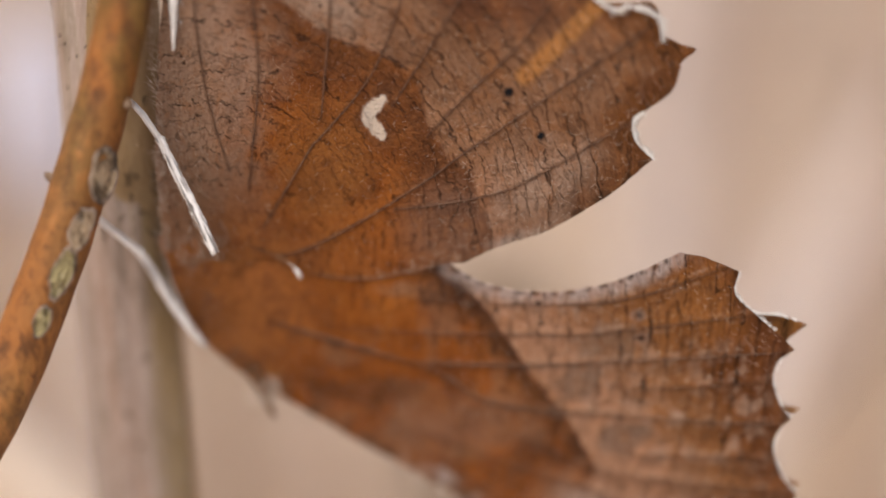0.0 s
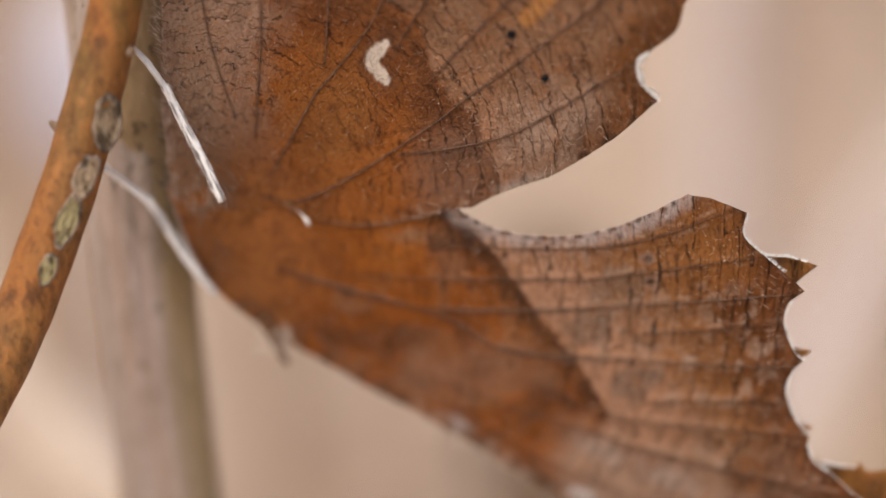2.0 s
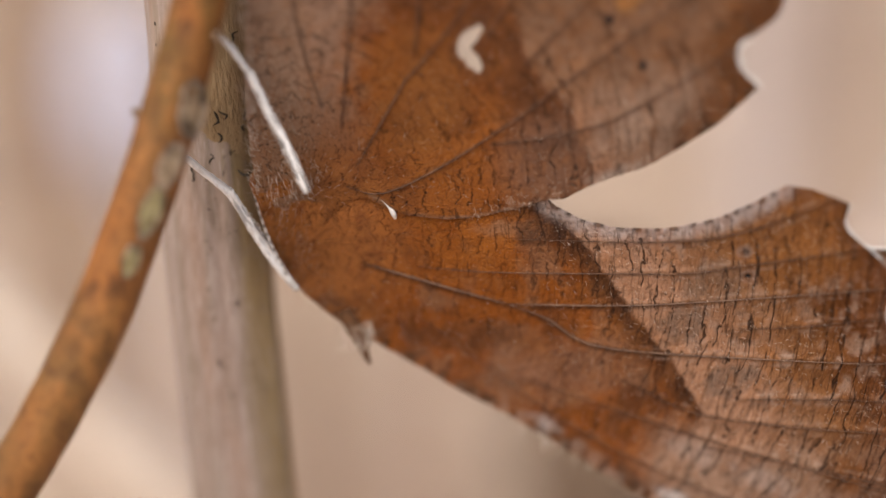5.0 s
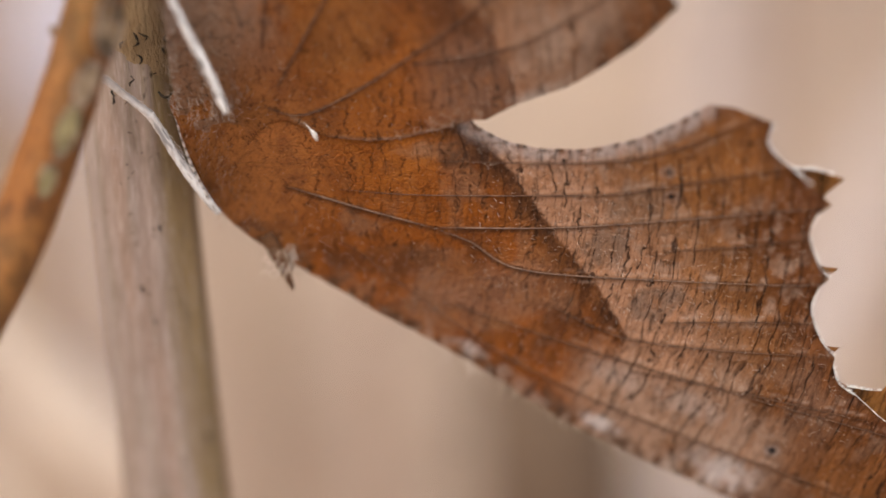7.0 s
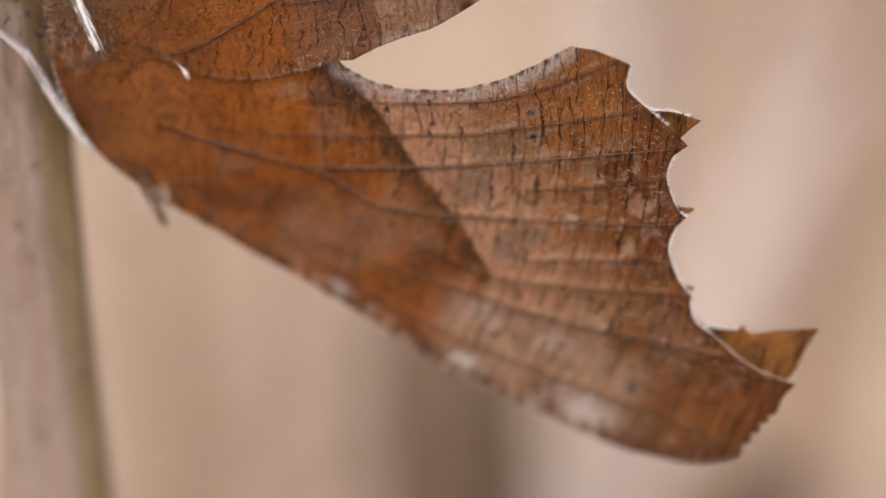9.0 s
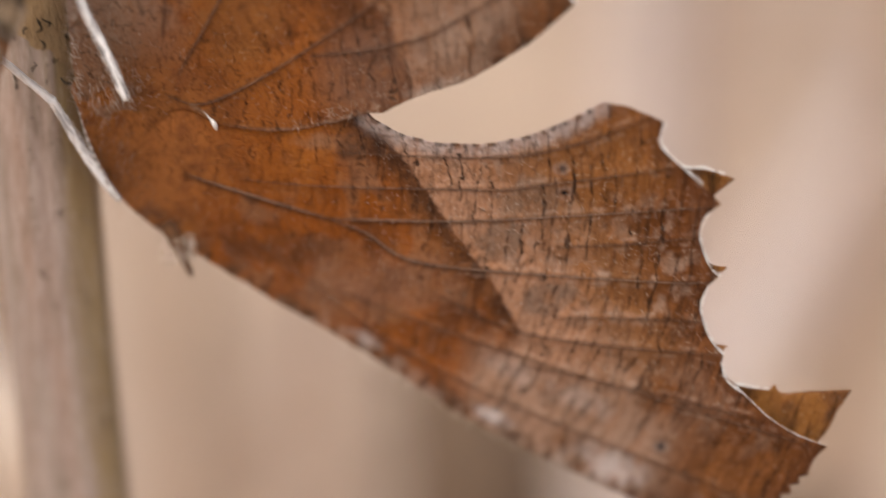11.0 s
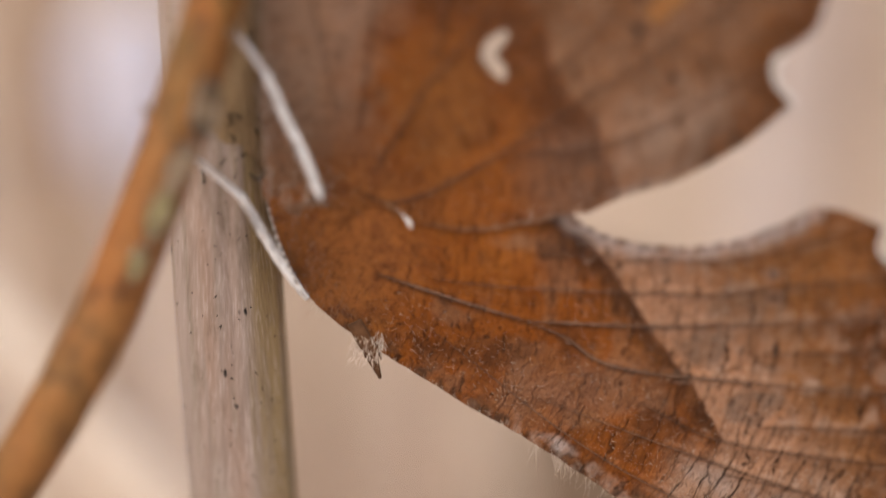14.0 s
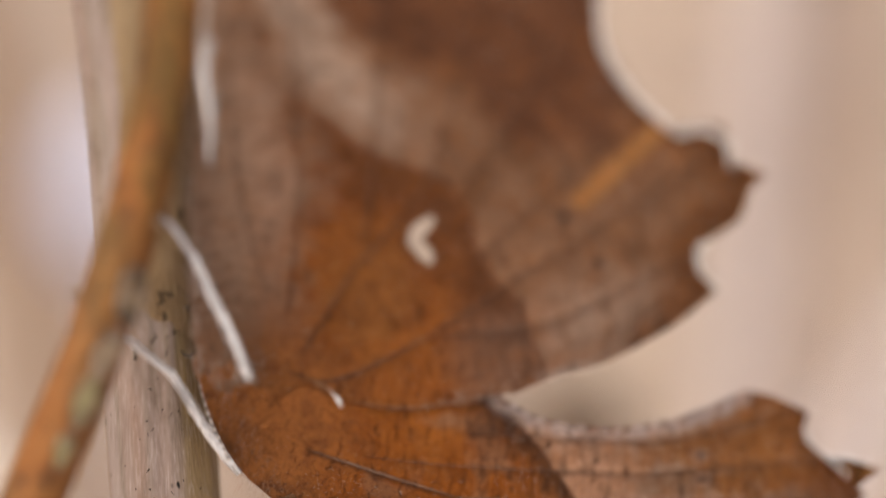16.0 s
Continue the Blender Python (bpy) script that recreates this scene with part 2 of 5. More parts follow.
SCAR = scar_material()
CORK = plain_material("pale_cork", (0.44, 0.34, 0.26), (0.24, 0.15, 0.09), 2600, 0.85, 0.2, (1, 1, 0.5), 0.0003)
STRAW = plain_material("dry_straw", (0.62, 0.48, 0.385), (0.49, 0.36, 0.275), 90, 0.8, 0.2, (1, 1, 0.1), 0.0003)
PALE = plain_material("bleached_straw", (0.72, 0.63, 0.59), (0.63, 0.53, 0.48), 90, 0.8, 0.2, (1, 1, 0.1), 0.0003, 0.6)
CREAM = plain_material("cream_leaf", (0.86, 0.74, 0.62), (0.80, 0.67, 0.55), 90, 0.7, 0.3, (1, 1, 0.1), 0.0003, 0.5)
# lilac white for the blade that replaces an out-of-focus highlight
HIGHLIGHT = plain_material("highlight_white", (0.76, 0.76, 0.90), (0.70, 0.70, 0.83), 90, 0.6, 0.3, (1, 1, 0.1), 0.0003, 0.5)
TAN = plain_material("tan_straw", (0.44, 0.30, 0.20), (0.36, 0.24, 0.16), 90, 0.85, 0.2, (1, 1, 0.1), 0.0003)
UMBER = plain_material("dark_patch_brown", (0.190, 0.130, 0.088), (0.135, 0.090, 0.060), 90, 0.85, 0.2, (1, 1, 0.1), 0.0003)
GROUND = plain_material("dry_litter", (0.60, 0.47, 0.355), (0.47, 0.35, 0.255), 9, 0.9, 0.1, (1, 1, 1), 0.001)


# ---- building helpers ----
def mesh_of(name, verts, faces, mat, smooth=True):
    me = bpy.data.meshes.new(name)
    me.from_pydata([tuple(v) for v in verts], [], [tuple(f) for f in faces])
    me.materials.append(mat)
    if smooth:
        me.polygons.foreach_set("use_smooth", [True] * len(me.polygons))
    me.update()
    return me


def part(name, me, parent, label="", kind=""):
    ob = new(name, me)
    ob.parent = parent
    return tagged(ob, label, kind=kind)


def thing(name, at, label, category, group="", kind=""):
    ob = new(name)
    ob.location = at
    ob.empty_display_size = 0.002
    return tagged(ob, label, category, group, kind)


def spline(points, step):
    """A smooth line through the points, sampled about every step."""
    p = [np.array(q, float) for q in points]
    if len(p) == 2:
        n = max(1, int(np.linalg.norm(p[1] - p[0]) / step))
        return [p[0] + (p[1] - p[0]) * i / n for i in range(n + 1)]
    p = [2 * p[0] - p[1]] + p + [2 * p[-1] - p[-2]]
    out = []
    for a, b, c, d in zip(p, p[1:], p[2:], p[3:]):
        n = max(2, int(np.linalg.norm(c - b) / step))
        for i in range(n):
            s = i / n
            out.append(0.5 * (2 * b + (c - a) * s + (2 * a - 5 * b + 4 * c - d) * s * s + (3 * b - a - 3 * c + d) * s**3))
    return out + [p[-2]]


def tube(points, radii, sides=16, ridge=None, base=(0, 0, 0), step=0.5, caps=True):
    """Verts and faces of a tube along plan points (mm), with a radius for each; ridge(angle, along) scales the radius."""
    line = spline([(*p, r) for p, r in zip(points, radii)], step)
    verts, faces, run = [], [], 0.0
    up = None
    for i, q in enumerate(line):
        here = V(*q[:3])
        nxt, prv = V(*line[min(i + 1, len(line) - 1)][:3]), V(*line[max(i - 1, 0)][:3])
        d = (nxt - prv).normalized()
        if up is None:
            up = Vector((0, -1, 0)) if abs(d.y) < 0.9 else Vector((1, 0, 0))
        side = d.cross(up).normalized()
        up = side.cross(d).normalized()
        if i:
            run += (here - V(*line[i - 1][:3])).length / MM
        for k in range(sides):
            a = 2 * math.pi * k / sides
            r = q[3] * MM * (ridge(a, run) if ridge else 1.0)
            verts.append(here + side * (r * math.cos(a)) + up * (r * math.sin(a)) - Vector(base))
    n = len(line)
    for i in range(n - 1):
        for k in range(sides):
            j = (k + 1) % sides
            faces.append((i * sides + k, i * sides + j, (i + 1) * sides + j, (i + 1) * sides + k))
    if caps:
        faces += [tuple(range(sides))[::-1], tuple(range((n - 1) * sides, n * sides))]
    return verts, faces


def tinted(me, colours):
    at = me.color_attributes.new("pigment", "FLOAT_COLOR", "POINT")
    at.data.foreach_set("color", np.concatenate([np.array(colours, np.float32), np.ones((len(colours), 1), np.float32)], 1).ravel())
    return me


def joined(*meshes):
    verts, faces = [], []
    for v, f in meshes:
        k = len(verts)
        verts += v
        faces += [tuple(i + k for i in q) for q in f]
    return verts, faces


def hair_mesh(name, hairs, mat, base=(0, 0, 0)):
    """Thin tapered hairs: rows of root, tip, sag and root width (mm), each a bent three-sided spike."""
    verts, faces = [], []
    for root, tip, sag, wide in hairs:
        a, c = np.array(root, float), np.array(tip, float)
        mid = (a + c) / 2 + np.array(sag, float)
        d = c - a
        s = np.cross(d, (0.3, 0.2, 1.0))
        s = s / (np.linalg.norm(s) + 1e-9) * wide
        u = np.cross(d, s)
        u = u / (np.linalg.norm(u) + 1e-9) * wide
        k = len(verts)
        for at, w in ((a, 1.0), (mid, 0.75)):
            for x, y in ((1, 0), (-0.5, 0.87), (-0.5, -0.87)):
                verts.append(V(*(at + (s * x + u * y) * w)) - Vector(base))
        verts.append(V(*c) - Vector(base))
        for i in range(3):
            j = (i + 1) % 3
            faces += [(k + i, k + j, k + 3 + j, k + 3 + i), (k + 3 + i, k + 3 + j, k + 6)]
    return mesh_of(name, verts, faces, mat)


# ---- the wings ----
def wing_depth(x, y):
    return 0.339 - 0.169 * x + 0.477 * y - 0.0031 * x * x - 0.007 * x * y + 0.0029 * y * y


def fbm(x, y, seed, octaves=3):
    """Smooth value noise over arrays, -1 to 1."""
    out, amp, total = np.zeros_like(x), 1.0, 0.0
    for o in range(octaves):
        rng = np.random.RandomState(seed + o * 17)
        g = rng.uniform(-1, 1, (64, 64))
        u, v = (x * 2**o) % 64, (y * 2**o) % 64
        i, j = u.astype(int), v.astype(int)
        a, b = u - i, v - j
        a, b = a * a * (3 - 2 * a), b * b * (3 - 2 * b)
        i2, j2 = (i + 1) % 64, (j + 1) % 64
        i, j = i % 64, j % 64
        out += amp * (g[i, j] * (1 - a) * (1 - b) + g[i2, j] * a * (1 - b) + g[i, j2] * (1 - a) * b + g[i2, j2] * a * b)
        total += amp
        amp *= 0.5
    return out / total


def smooth(a, b, v):
    s = np.clip((v - a) / (b - a), 0, 1)
    return s * s * (3 - 2 * s)


def to_line(x, y, line):
    """Distance from a line, and which side of it (positive: to the right of its way as seen), and how far along (0..1)."""
    best, side, along = np.full(x.shape, 1e9), np.ones(x.shape), np.zeros(x.shape)
    n = len(line) - 1
    for k, ((ax, ay), (bx, by)) in enumerate(zip(line, line[1:])):
        dx, dy = bx - ax, by - ay
        ll = dx * dx + dy * dy + 1e-12
        s = np.clip(((x - ax) * dx + (y - ay) * dy) / ll, 0, 1)
        d = np.hypot(x - ax - s * dx, y - ay - s * dy)
        near = d < best
        best = np.where(near, d, best)
        side = np.where(near, np.sign(dx * (y - ay) - dy * (x - ax)), side)
        along = np.where(near, (k + s) / n, along)
    return best, side, along


def inside(x, y, ring):
    r = np.array(ring)
    hit = np.zeros(x.shape, bool)
    ax, ay = r[:, 0], r[:, 1]
    bx, by = np.roll(ax, -1), np.roll(ay, -1)
    for p, q, s, t in zip(ax, ay, bx, by):
        if q == t:
            continue
        hit ^= ((q > y) != (t > y)) & (x < (s - p) * (y - q) / (t - q) + p)
    return hit


def outline(runs, step, ragged, seed):
    """A closed ring out of smooth runs that meet in corners, with a slightly ragged edge."""
    ring = []
    for run in runs:
        ring += [tuple(q) for q in spline(run, step)][:-1]
    a = np.array(ring)
    d = np.roll(a, -1, 0) - np.roll(a, 1, 0)
    nrm = np.stack([d[:, 1], -d[:, 0]], 1) / (np.linalg.norm(d, axis=1)[:, None] + 1e-9)
    s = np.arange(len(a)) * step
    a += nrm * (ragged * fbm(s * 1.8, s * 0 + 3.3, seed, 4))[:, None]
    return [tuple(q) for q in a]


def mix3(a, b, f):
    return a + (np.array(b) - a) * f[:, None]


def polar(x, y, base):
    """Along the veins and across them, from the wing's root: the fan in which the scales lie."""
    r, a = np.hypot(x - base[0], y - base[1]), np.arctan2(y - base[1], x - base[0])
    return r, a * 9.0


def wing_sheet(name, ring, spacing, lift, relief, pigment, root, parent, label, turn=None, thick=0.05):
    """A thin wing membrane over the ring: a fine net of scales' colours, with relief, an upper and a lower face."""
    r = np.array(ring)
    lo, hi = r.min(0), r.max(0)
    gx, gy = np.meshgrid(np.arange(lo[0], hi[0], spacing), np.arange(lo[1], hi[1], spacing))
    gx = gx + (np.arange(gx.shape[0])[:, None] % 2) * spacing * 0.5
    gx, gy = gx.ravel(), gy.ravel()
    edge = to_line(gx, gy, ring + ring[:1])[0]
    ok = inside(gx, gy, ring) & (edge > spacing * 0.55)
    pts = [Vector((float(a), float(b))) for a, b in ring] + [Vector((float(a), float(b))) for a, b in zip(gx[ok], gy[ok])]
    n = len(ring)
    got = geometry.delaunay_2d_cdt(pts, [(i, (i + 1) % n) for i in range(n)], [], 1, 1e-5)
    p = np.array([(q.x, q.y) for q in got[0]])
    tris = [tuple(f) for f in got[2]]
    x, y = p[:, 0], p[:, 1]
    edge = to_line(x, y, ring + ring[:1])[0]
    z = wing_depth(x, y) + lift * smooth(1.2, 5.5, np.hypot(x + 7.2, y + 0.2)) + relief(x, y, edge)
    col = np.clip(pigment(x, y, edge), 0.004, 0.95)
    fan = polar(x, y, root)
    px, py, pz = (x, y, z) if turn is None else turn(x, y, z)
    turned = np.array(PLAN.to_3x3())
    top = np.stack([px * MM, pz * MM, -py * MM], 1) @ turned.T + np.array(PLAN.translation) - np.array(parent.location)
    low = top + turned @ np.array([0, thick * MM, 0])
    m = len(p)
    count = {}
    for f in tris:
        for i in range(3):
            e = (f[i], f[(i + 1) % 3])
            count[e] = count.get(e, 0) + 1
    rim = [e for e in count if (e[1], e[0]) not in count]
    a, b, c = p[tris[0][0]], p[tris[0][1]], p[tris[0][2]]
    flip = (b[0] - a[0]) * (c[1] - a[1]) - (b[1] - a[1]) * (c[0] - a[0]) > 0
    front = [f[::-1] for f in tris] if flip else tris
    back = [tuple(i + m for i in f[::-1]) for f in front]
    walls = [(e[0], e[1], e[1] + m, e[0] + m) if flip else (e[1], e[0], e[0] + m, e[1] + m) for e in rim]
    me = mesh_of(name, np.concatenate([top, low]), front + back + walls, WING)
    at = me.color_attributes.new("pigment", "FLOAT_COLOR", "POINT")
    rgba = np.ones((2 * m, 4), np.float32)
    rgba[:m, :3] = rgba[m:, :3] = col[:, :3]
    rgba[:m, 3] = rgba[m:, 3] = col[:, 3]
    at.data.foreach_set("color", rgba.ravel())
    va = me.attributes.new("fan", "FLOAT_VECTOR", "POINT")
    vec = np.zeros((2 * m, 3), np.float32)
    vec[:m, 0] = vec[m:, 0] = fan[0]
    vec[:m, 1] = vec[m:, 1] = fan[1]
    vec[m:, 2] = 5.0
    va.data.foreach_set("vector", vec.ravel())
    return part(name, me, parent, label)


# forewing: runs of its edge, corner to corner
FORE = [
    [(1.85, -1.06), (2.92, -0.55), (4.47, -0.24), (6.02, -0.31), (7.35, -0.63), (8.3, -1.02), (9.46, -1.6)],
    [(9.46, -1.6), (10.36, -1.41), (11.41, -0.92)],
    [(11.41, -0.92), (11.34, -0.18), (12.12, 0.59), (13.38, 1.78)],
    [(13.38, 1.78), (12.84, 2.21), (12.73, 2.88), (13.09, 3.85), (13.43, 4.2)],
    [(13.43, 4.2), (13.03, 4.62), (12.87, 5.31), (13.2, 6.29), (13.67, 6.89)],
    [(13.67, 6.89), (13.64, 7.3), (13.84, 7.79), (14.34, 8.19), (15.33, 9.09), (16.21, 9.63), (17.27, 10.04)],
    [(17.27, 10.04), (16.88, 10.5), (16.68, 11.11)],
    [(16.68, 11.11), (16.42, 11.18), (16.46, 11.40), (16.12, 11.46), (16.18, 11.74), (15.86, 11.86), (15.92, 12.10), (15.58, 12.22), (15.60, 12.48), (15.44, 12.73)],
    [(15.44, 12.73), (14.19, 12.97), (12.62, 12.76), (10.97, 12.27), (7.72, 10.74), (4.86, 9.28), (1.2, 6.9), (-2.03, 5.04), (-5.98, 2.55), (-7.1, 1.5)],
    [(-7.1, 1.5), (-7.75, 0.2), (-8.2, -1.2), (-8.35, -2.4), (-6.0, -3.4), (0.0, -2.6), (1.85, -1.06)],
]
# the far forewing: hidden but for its teeth
FAR_FORE = [
    [(0.0, 0.5), (4.5, 0.4), (8.0, -0.2), (9.6, -0.9), (11.0, -0.5)],
    [(11.0, -0.5), (11.3, 0.1), (12.12, 0.55), (12.86, 0.58), (13.88, 0.93)],
    [(13.88, 0.93), (13.2, 1.5), (12.5, 2.6), (12.7, 3.4), (13.2, 3.8), (13.75, 3.92)],
    [(13.75, 3.92), (13.2, 4.4), (12.6, 5.3), (12.9, 6.2), (13.5, 6.55), (13.92, 6.62)],
    [(13.92, 6.62), (13.5, 7.2), (14.14, 7.93), (14.9, 8.08), (15.38, 8.1)],
    [(15.38, 8.1), (15.52, 7.9)], [(15.52, 7.9), (15.62, 8.15), (15.9, 8.26), (16.8, 8.15), (18.02, 8.08)],
    [(18.02, 8.08), (17.6, 8.9), (17.2, 9.75), (16.3, 10.6), (15.0, 12.2)],
    [(15.0, 12.2), (12.0, 12.0), (4.92, 8.6), (-2.0, 4.4), (-6.0, 2.0)], [(-6.0, 2.0), (-6.5, 0.0), (0.0, 0.5)],
]
FORE_ROOT = (-7.5, 0.6)
# veins: root end, a middle point and the margin end
FORE_VEINS = [
    ((-4.6, 0.80), (-3.87, 1.05), (-1.9, 1.67), (0.27, 2.30)), ((0.27, 2.30), (4.46, 2.38), (8.28, 2.20), (13.0, 1.89)), ((0.27, 2.30), (1.6, 2.85), (2.86, 3.67), (5.38, 4.06), (11.58, 4.43), (13.3, 4.4)),
    ((0.4, 0.05), (5.39, 0.23), (8.07, -0.06), (11.1, -1.1)), ((-2.87, 0.93), (-0.29, 1.17), (4.03, 1.29), (6.35, 1.30), (8.2, 1.06), (10.0, 0.85), (11.95, 0.58)), ((4.19, 5.05), (6.61, 6.18), (9.9, 6.67), (13.35, 6.9)),
    ((6.97, 7.41), (9.93, 8.0), (14.78, 9.14)), ((0.6, 4.9), (7.5, 7.3), (16.6, 10.0)), ((-3.0, 2.6), (4.0, 7.6), (14.5, 12.0)), ((8.0, 3.25), (10.21, 3.15), (12.75, 2.9)), ((8.0, 5.7), (10.5, 5.7), (12.85, 5.75)),
]
FORE_LINE = [(1.3, -1.2), (2.19, -0.47), (2.66, 0.12), (3.55, 1.40), (4.50, 2.78), (5.61, 4.13), (6.45, 5.50), (6.72, 6.10), (6.60, 6.50), (6.10, 6.75), (5.50, 7.15), (5.10, 7.90), (5.15, 9.6)]

HIND = [
    [(-5.2, -1.35), (-4.52, -1.42), (-3.66, -0.98), (-2.97, -0.79), (-1.4, -0.67), (0.38, -0.93), (1.36, -1.2), (2.12, -1.28)],
    [(2.12, -1.28), (3.27, -1.79), (5.0, -2.38), (6.95, -3.5), (8.45, -4.75)],
    [(8.45, -4.75), (7.85, -5.38), (7.76, -6.05), (8.14, -6.36), (9.0, -7.02), (9.28, -7.79)],
    [(9.28, -7.79), (8.55, -8.7), (8.4, -9.35)],
    [(8.4, -9.35), (7.5, -9.7), (6.79, -9.69), (5.54, -10.77), (4.64, -12.11), (4.41, -13.6), (4.9, -15.0)],
    [(4.9, -15.0), (3.4, -15.6), (2.6, -16.6)],
    [(2.6, -16.6), (0.0, -17.6), (-3.5, -18.4), (-6.4, -18.0)],
    [(-6.4, -18.0), (-7.1, -15.0), (-7.7, -11.2), (-8.15, -8.2), (-8.4, -4.8), (-8.32, -2.4), (-8.0, -0.9), (-7.4, 0.1), (-6.4, -0.2), (-5.2, -1.35)],
]
FAR_HIND = [
    [(-5.0, -3.0), (0.0, -2.5), (5.0, -3.2), (7.6, -4.9)],
    [(7.6, -4.9), (7.5, -5.8), (8.0, -6.6), (9.0, -7.3), (9.3, -7.85), (9.84, -8.38)],
    [(9.84, -8.38), (9.2, -8.62), (8.72, -8.95), (8.55, -9.7)],
    [(8.55, -9.7), (8.2, -9.95), (7.2, -9.95), (6.3, -10.1), (5.2, -11.2), (4.3, -12.6), (4.0, -15.0)],
    [(4.0, -15.0), (0.0, -17.0), (-5.0, -17.5), (-6.5, -14.0), (-7.6, -8.0), (-7.6, -4.0), (-5.0, -3.0)],
]
HIND_ROOT = (-6.4, -1.6)
HIND_VEINS = [
    ((-5.17, -1.85), (-3.96, -1.58), (-1.86, -2.47), (1.0, -4.2), (1.78, -4.78), (4.31, -6.46), (6.78, -8.11), (8.35, -9.17)), ((-0.28, -3.12), (1.4, -3.3), (3.23, -3.65), (4.6, -4.24), (7.71, -6.03)),
    ((-4.76, -2.55), (-3.05, -5.27), (-2.84, -5.47), (-1.01, -7.6), (0.03, -10.04), (0.6, -13.0)), ((-5.24, -3.81), (-4.77, -7.64), (-4.86, -10.1), (-5.0, -14.0)),
    ((-5.87, -4.47), (-6.52, -7.03), (-6.82, -10.12), (-6.9, -13.0)), ((-2.70, -6.2), (-2.61, -6.99), (-2.29, -10.07), (-2.1, -14.0)),
    ((0.9, -5.6), (2.18, -6.93), (3.79, -8.39), (5.0, -9.9)), ((-0.3, -6.6), (1.3, -9.0), (3.6, -12.6)),
]
HIND_LINE = [(-8.0, -11.8), (-5.4, -11.0), (-3.61, -9.9), (-2.11, -8.75), (-0.61, -8.43), (0.72, -7.32), (0.92, -6.02), (1.5, -4.89), (2.46, -4.32), (2.67, -3.17), (3.3, -1.6)]


def vein_lines(veins):
    return [[tuple(q) for q in spline(v, 0.4)] for v in veins]


def vein_near(x, y, lines):
    best = np.full(x.shape, 9.0)
    for line in lines:
        best = np.minimum(best, to_line(x, y, line)[0])
    return best


FORE_V, HIND_V = vein_lines(FORE_VEINS), vein_lines(HIND_VEINS)


def fore_relief(x, y, edge):
    v = vein_near(x, y, FORE_V)
    outer = smooth(3.0, 12.0, x)
    pleat = 0.10 * outer * smooth(0.0, 0.8, v)                     # the membrane sinks between the ribs
    rib = -0.06 * np.exp(-((v / 0.13) ** 2))
    wave = 0.16 * fbm(x * 0.28, y * 0.28, 5, 2) + 0.03 * fbm(x * 1.6, y * 1.6, 8, 3)
    return pleat + rib + wave * smooth(0.0, 1.0, edge + 0.4)


def hind_relief(x, y, edge):
    v = vein_near(x, y, HIND_V)
    pleat = 0.05 * smooth(0.0, 0.8, v)
    rib = -0.045 * np.exp(-((v / 0.09) ** 2))
    wave = 0.14 * fbm(x * 0.25 + 9, y * 0.25, 15, 2) + 0.03 * fbm(x * 1.7, y * 1.7, 18, 3)
    curl = 0.35 * smooth(1.2, 0.0, edge) * smooth(2.0, 6.0, x)     # the outer margin bends back a little
    return pleat + rib + wave + curl


def spot(x, y, cx, cy, rx, ry=None, wob=0.0):
    ry = ry or rx
    d = np.hypot((x - cx) / rx, (y - cy) / ry) + wob * fbm(x * 1.3, y * 1.3, 41, 3)
    return smooth(1.15, 0.75, d)


def root_tint(c, x, y, n1, n2):
    """Both wings share the tawny down at their root."""
    near = smooth(4.6, 1.6, np.hypot((x + 7.0) * 0.9, y + 0.2) + 0.5 * n1)
    tawny = mix3(np.zeros((len(x), 3)) + np.array((0.52, 0.190, 0.050)), (0.37, 0.130, 0.038), smooth(0.0, 0.6, n2))
    return c + (tawny - c) * near[:, None]


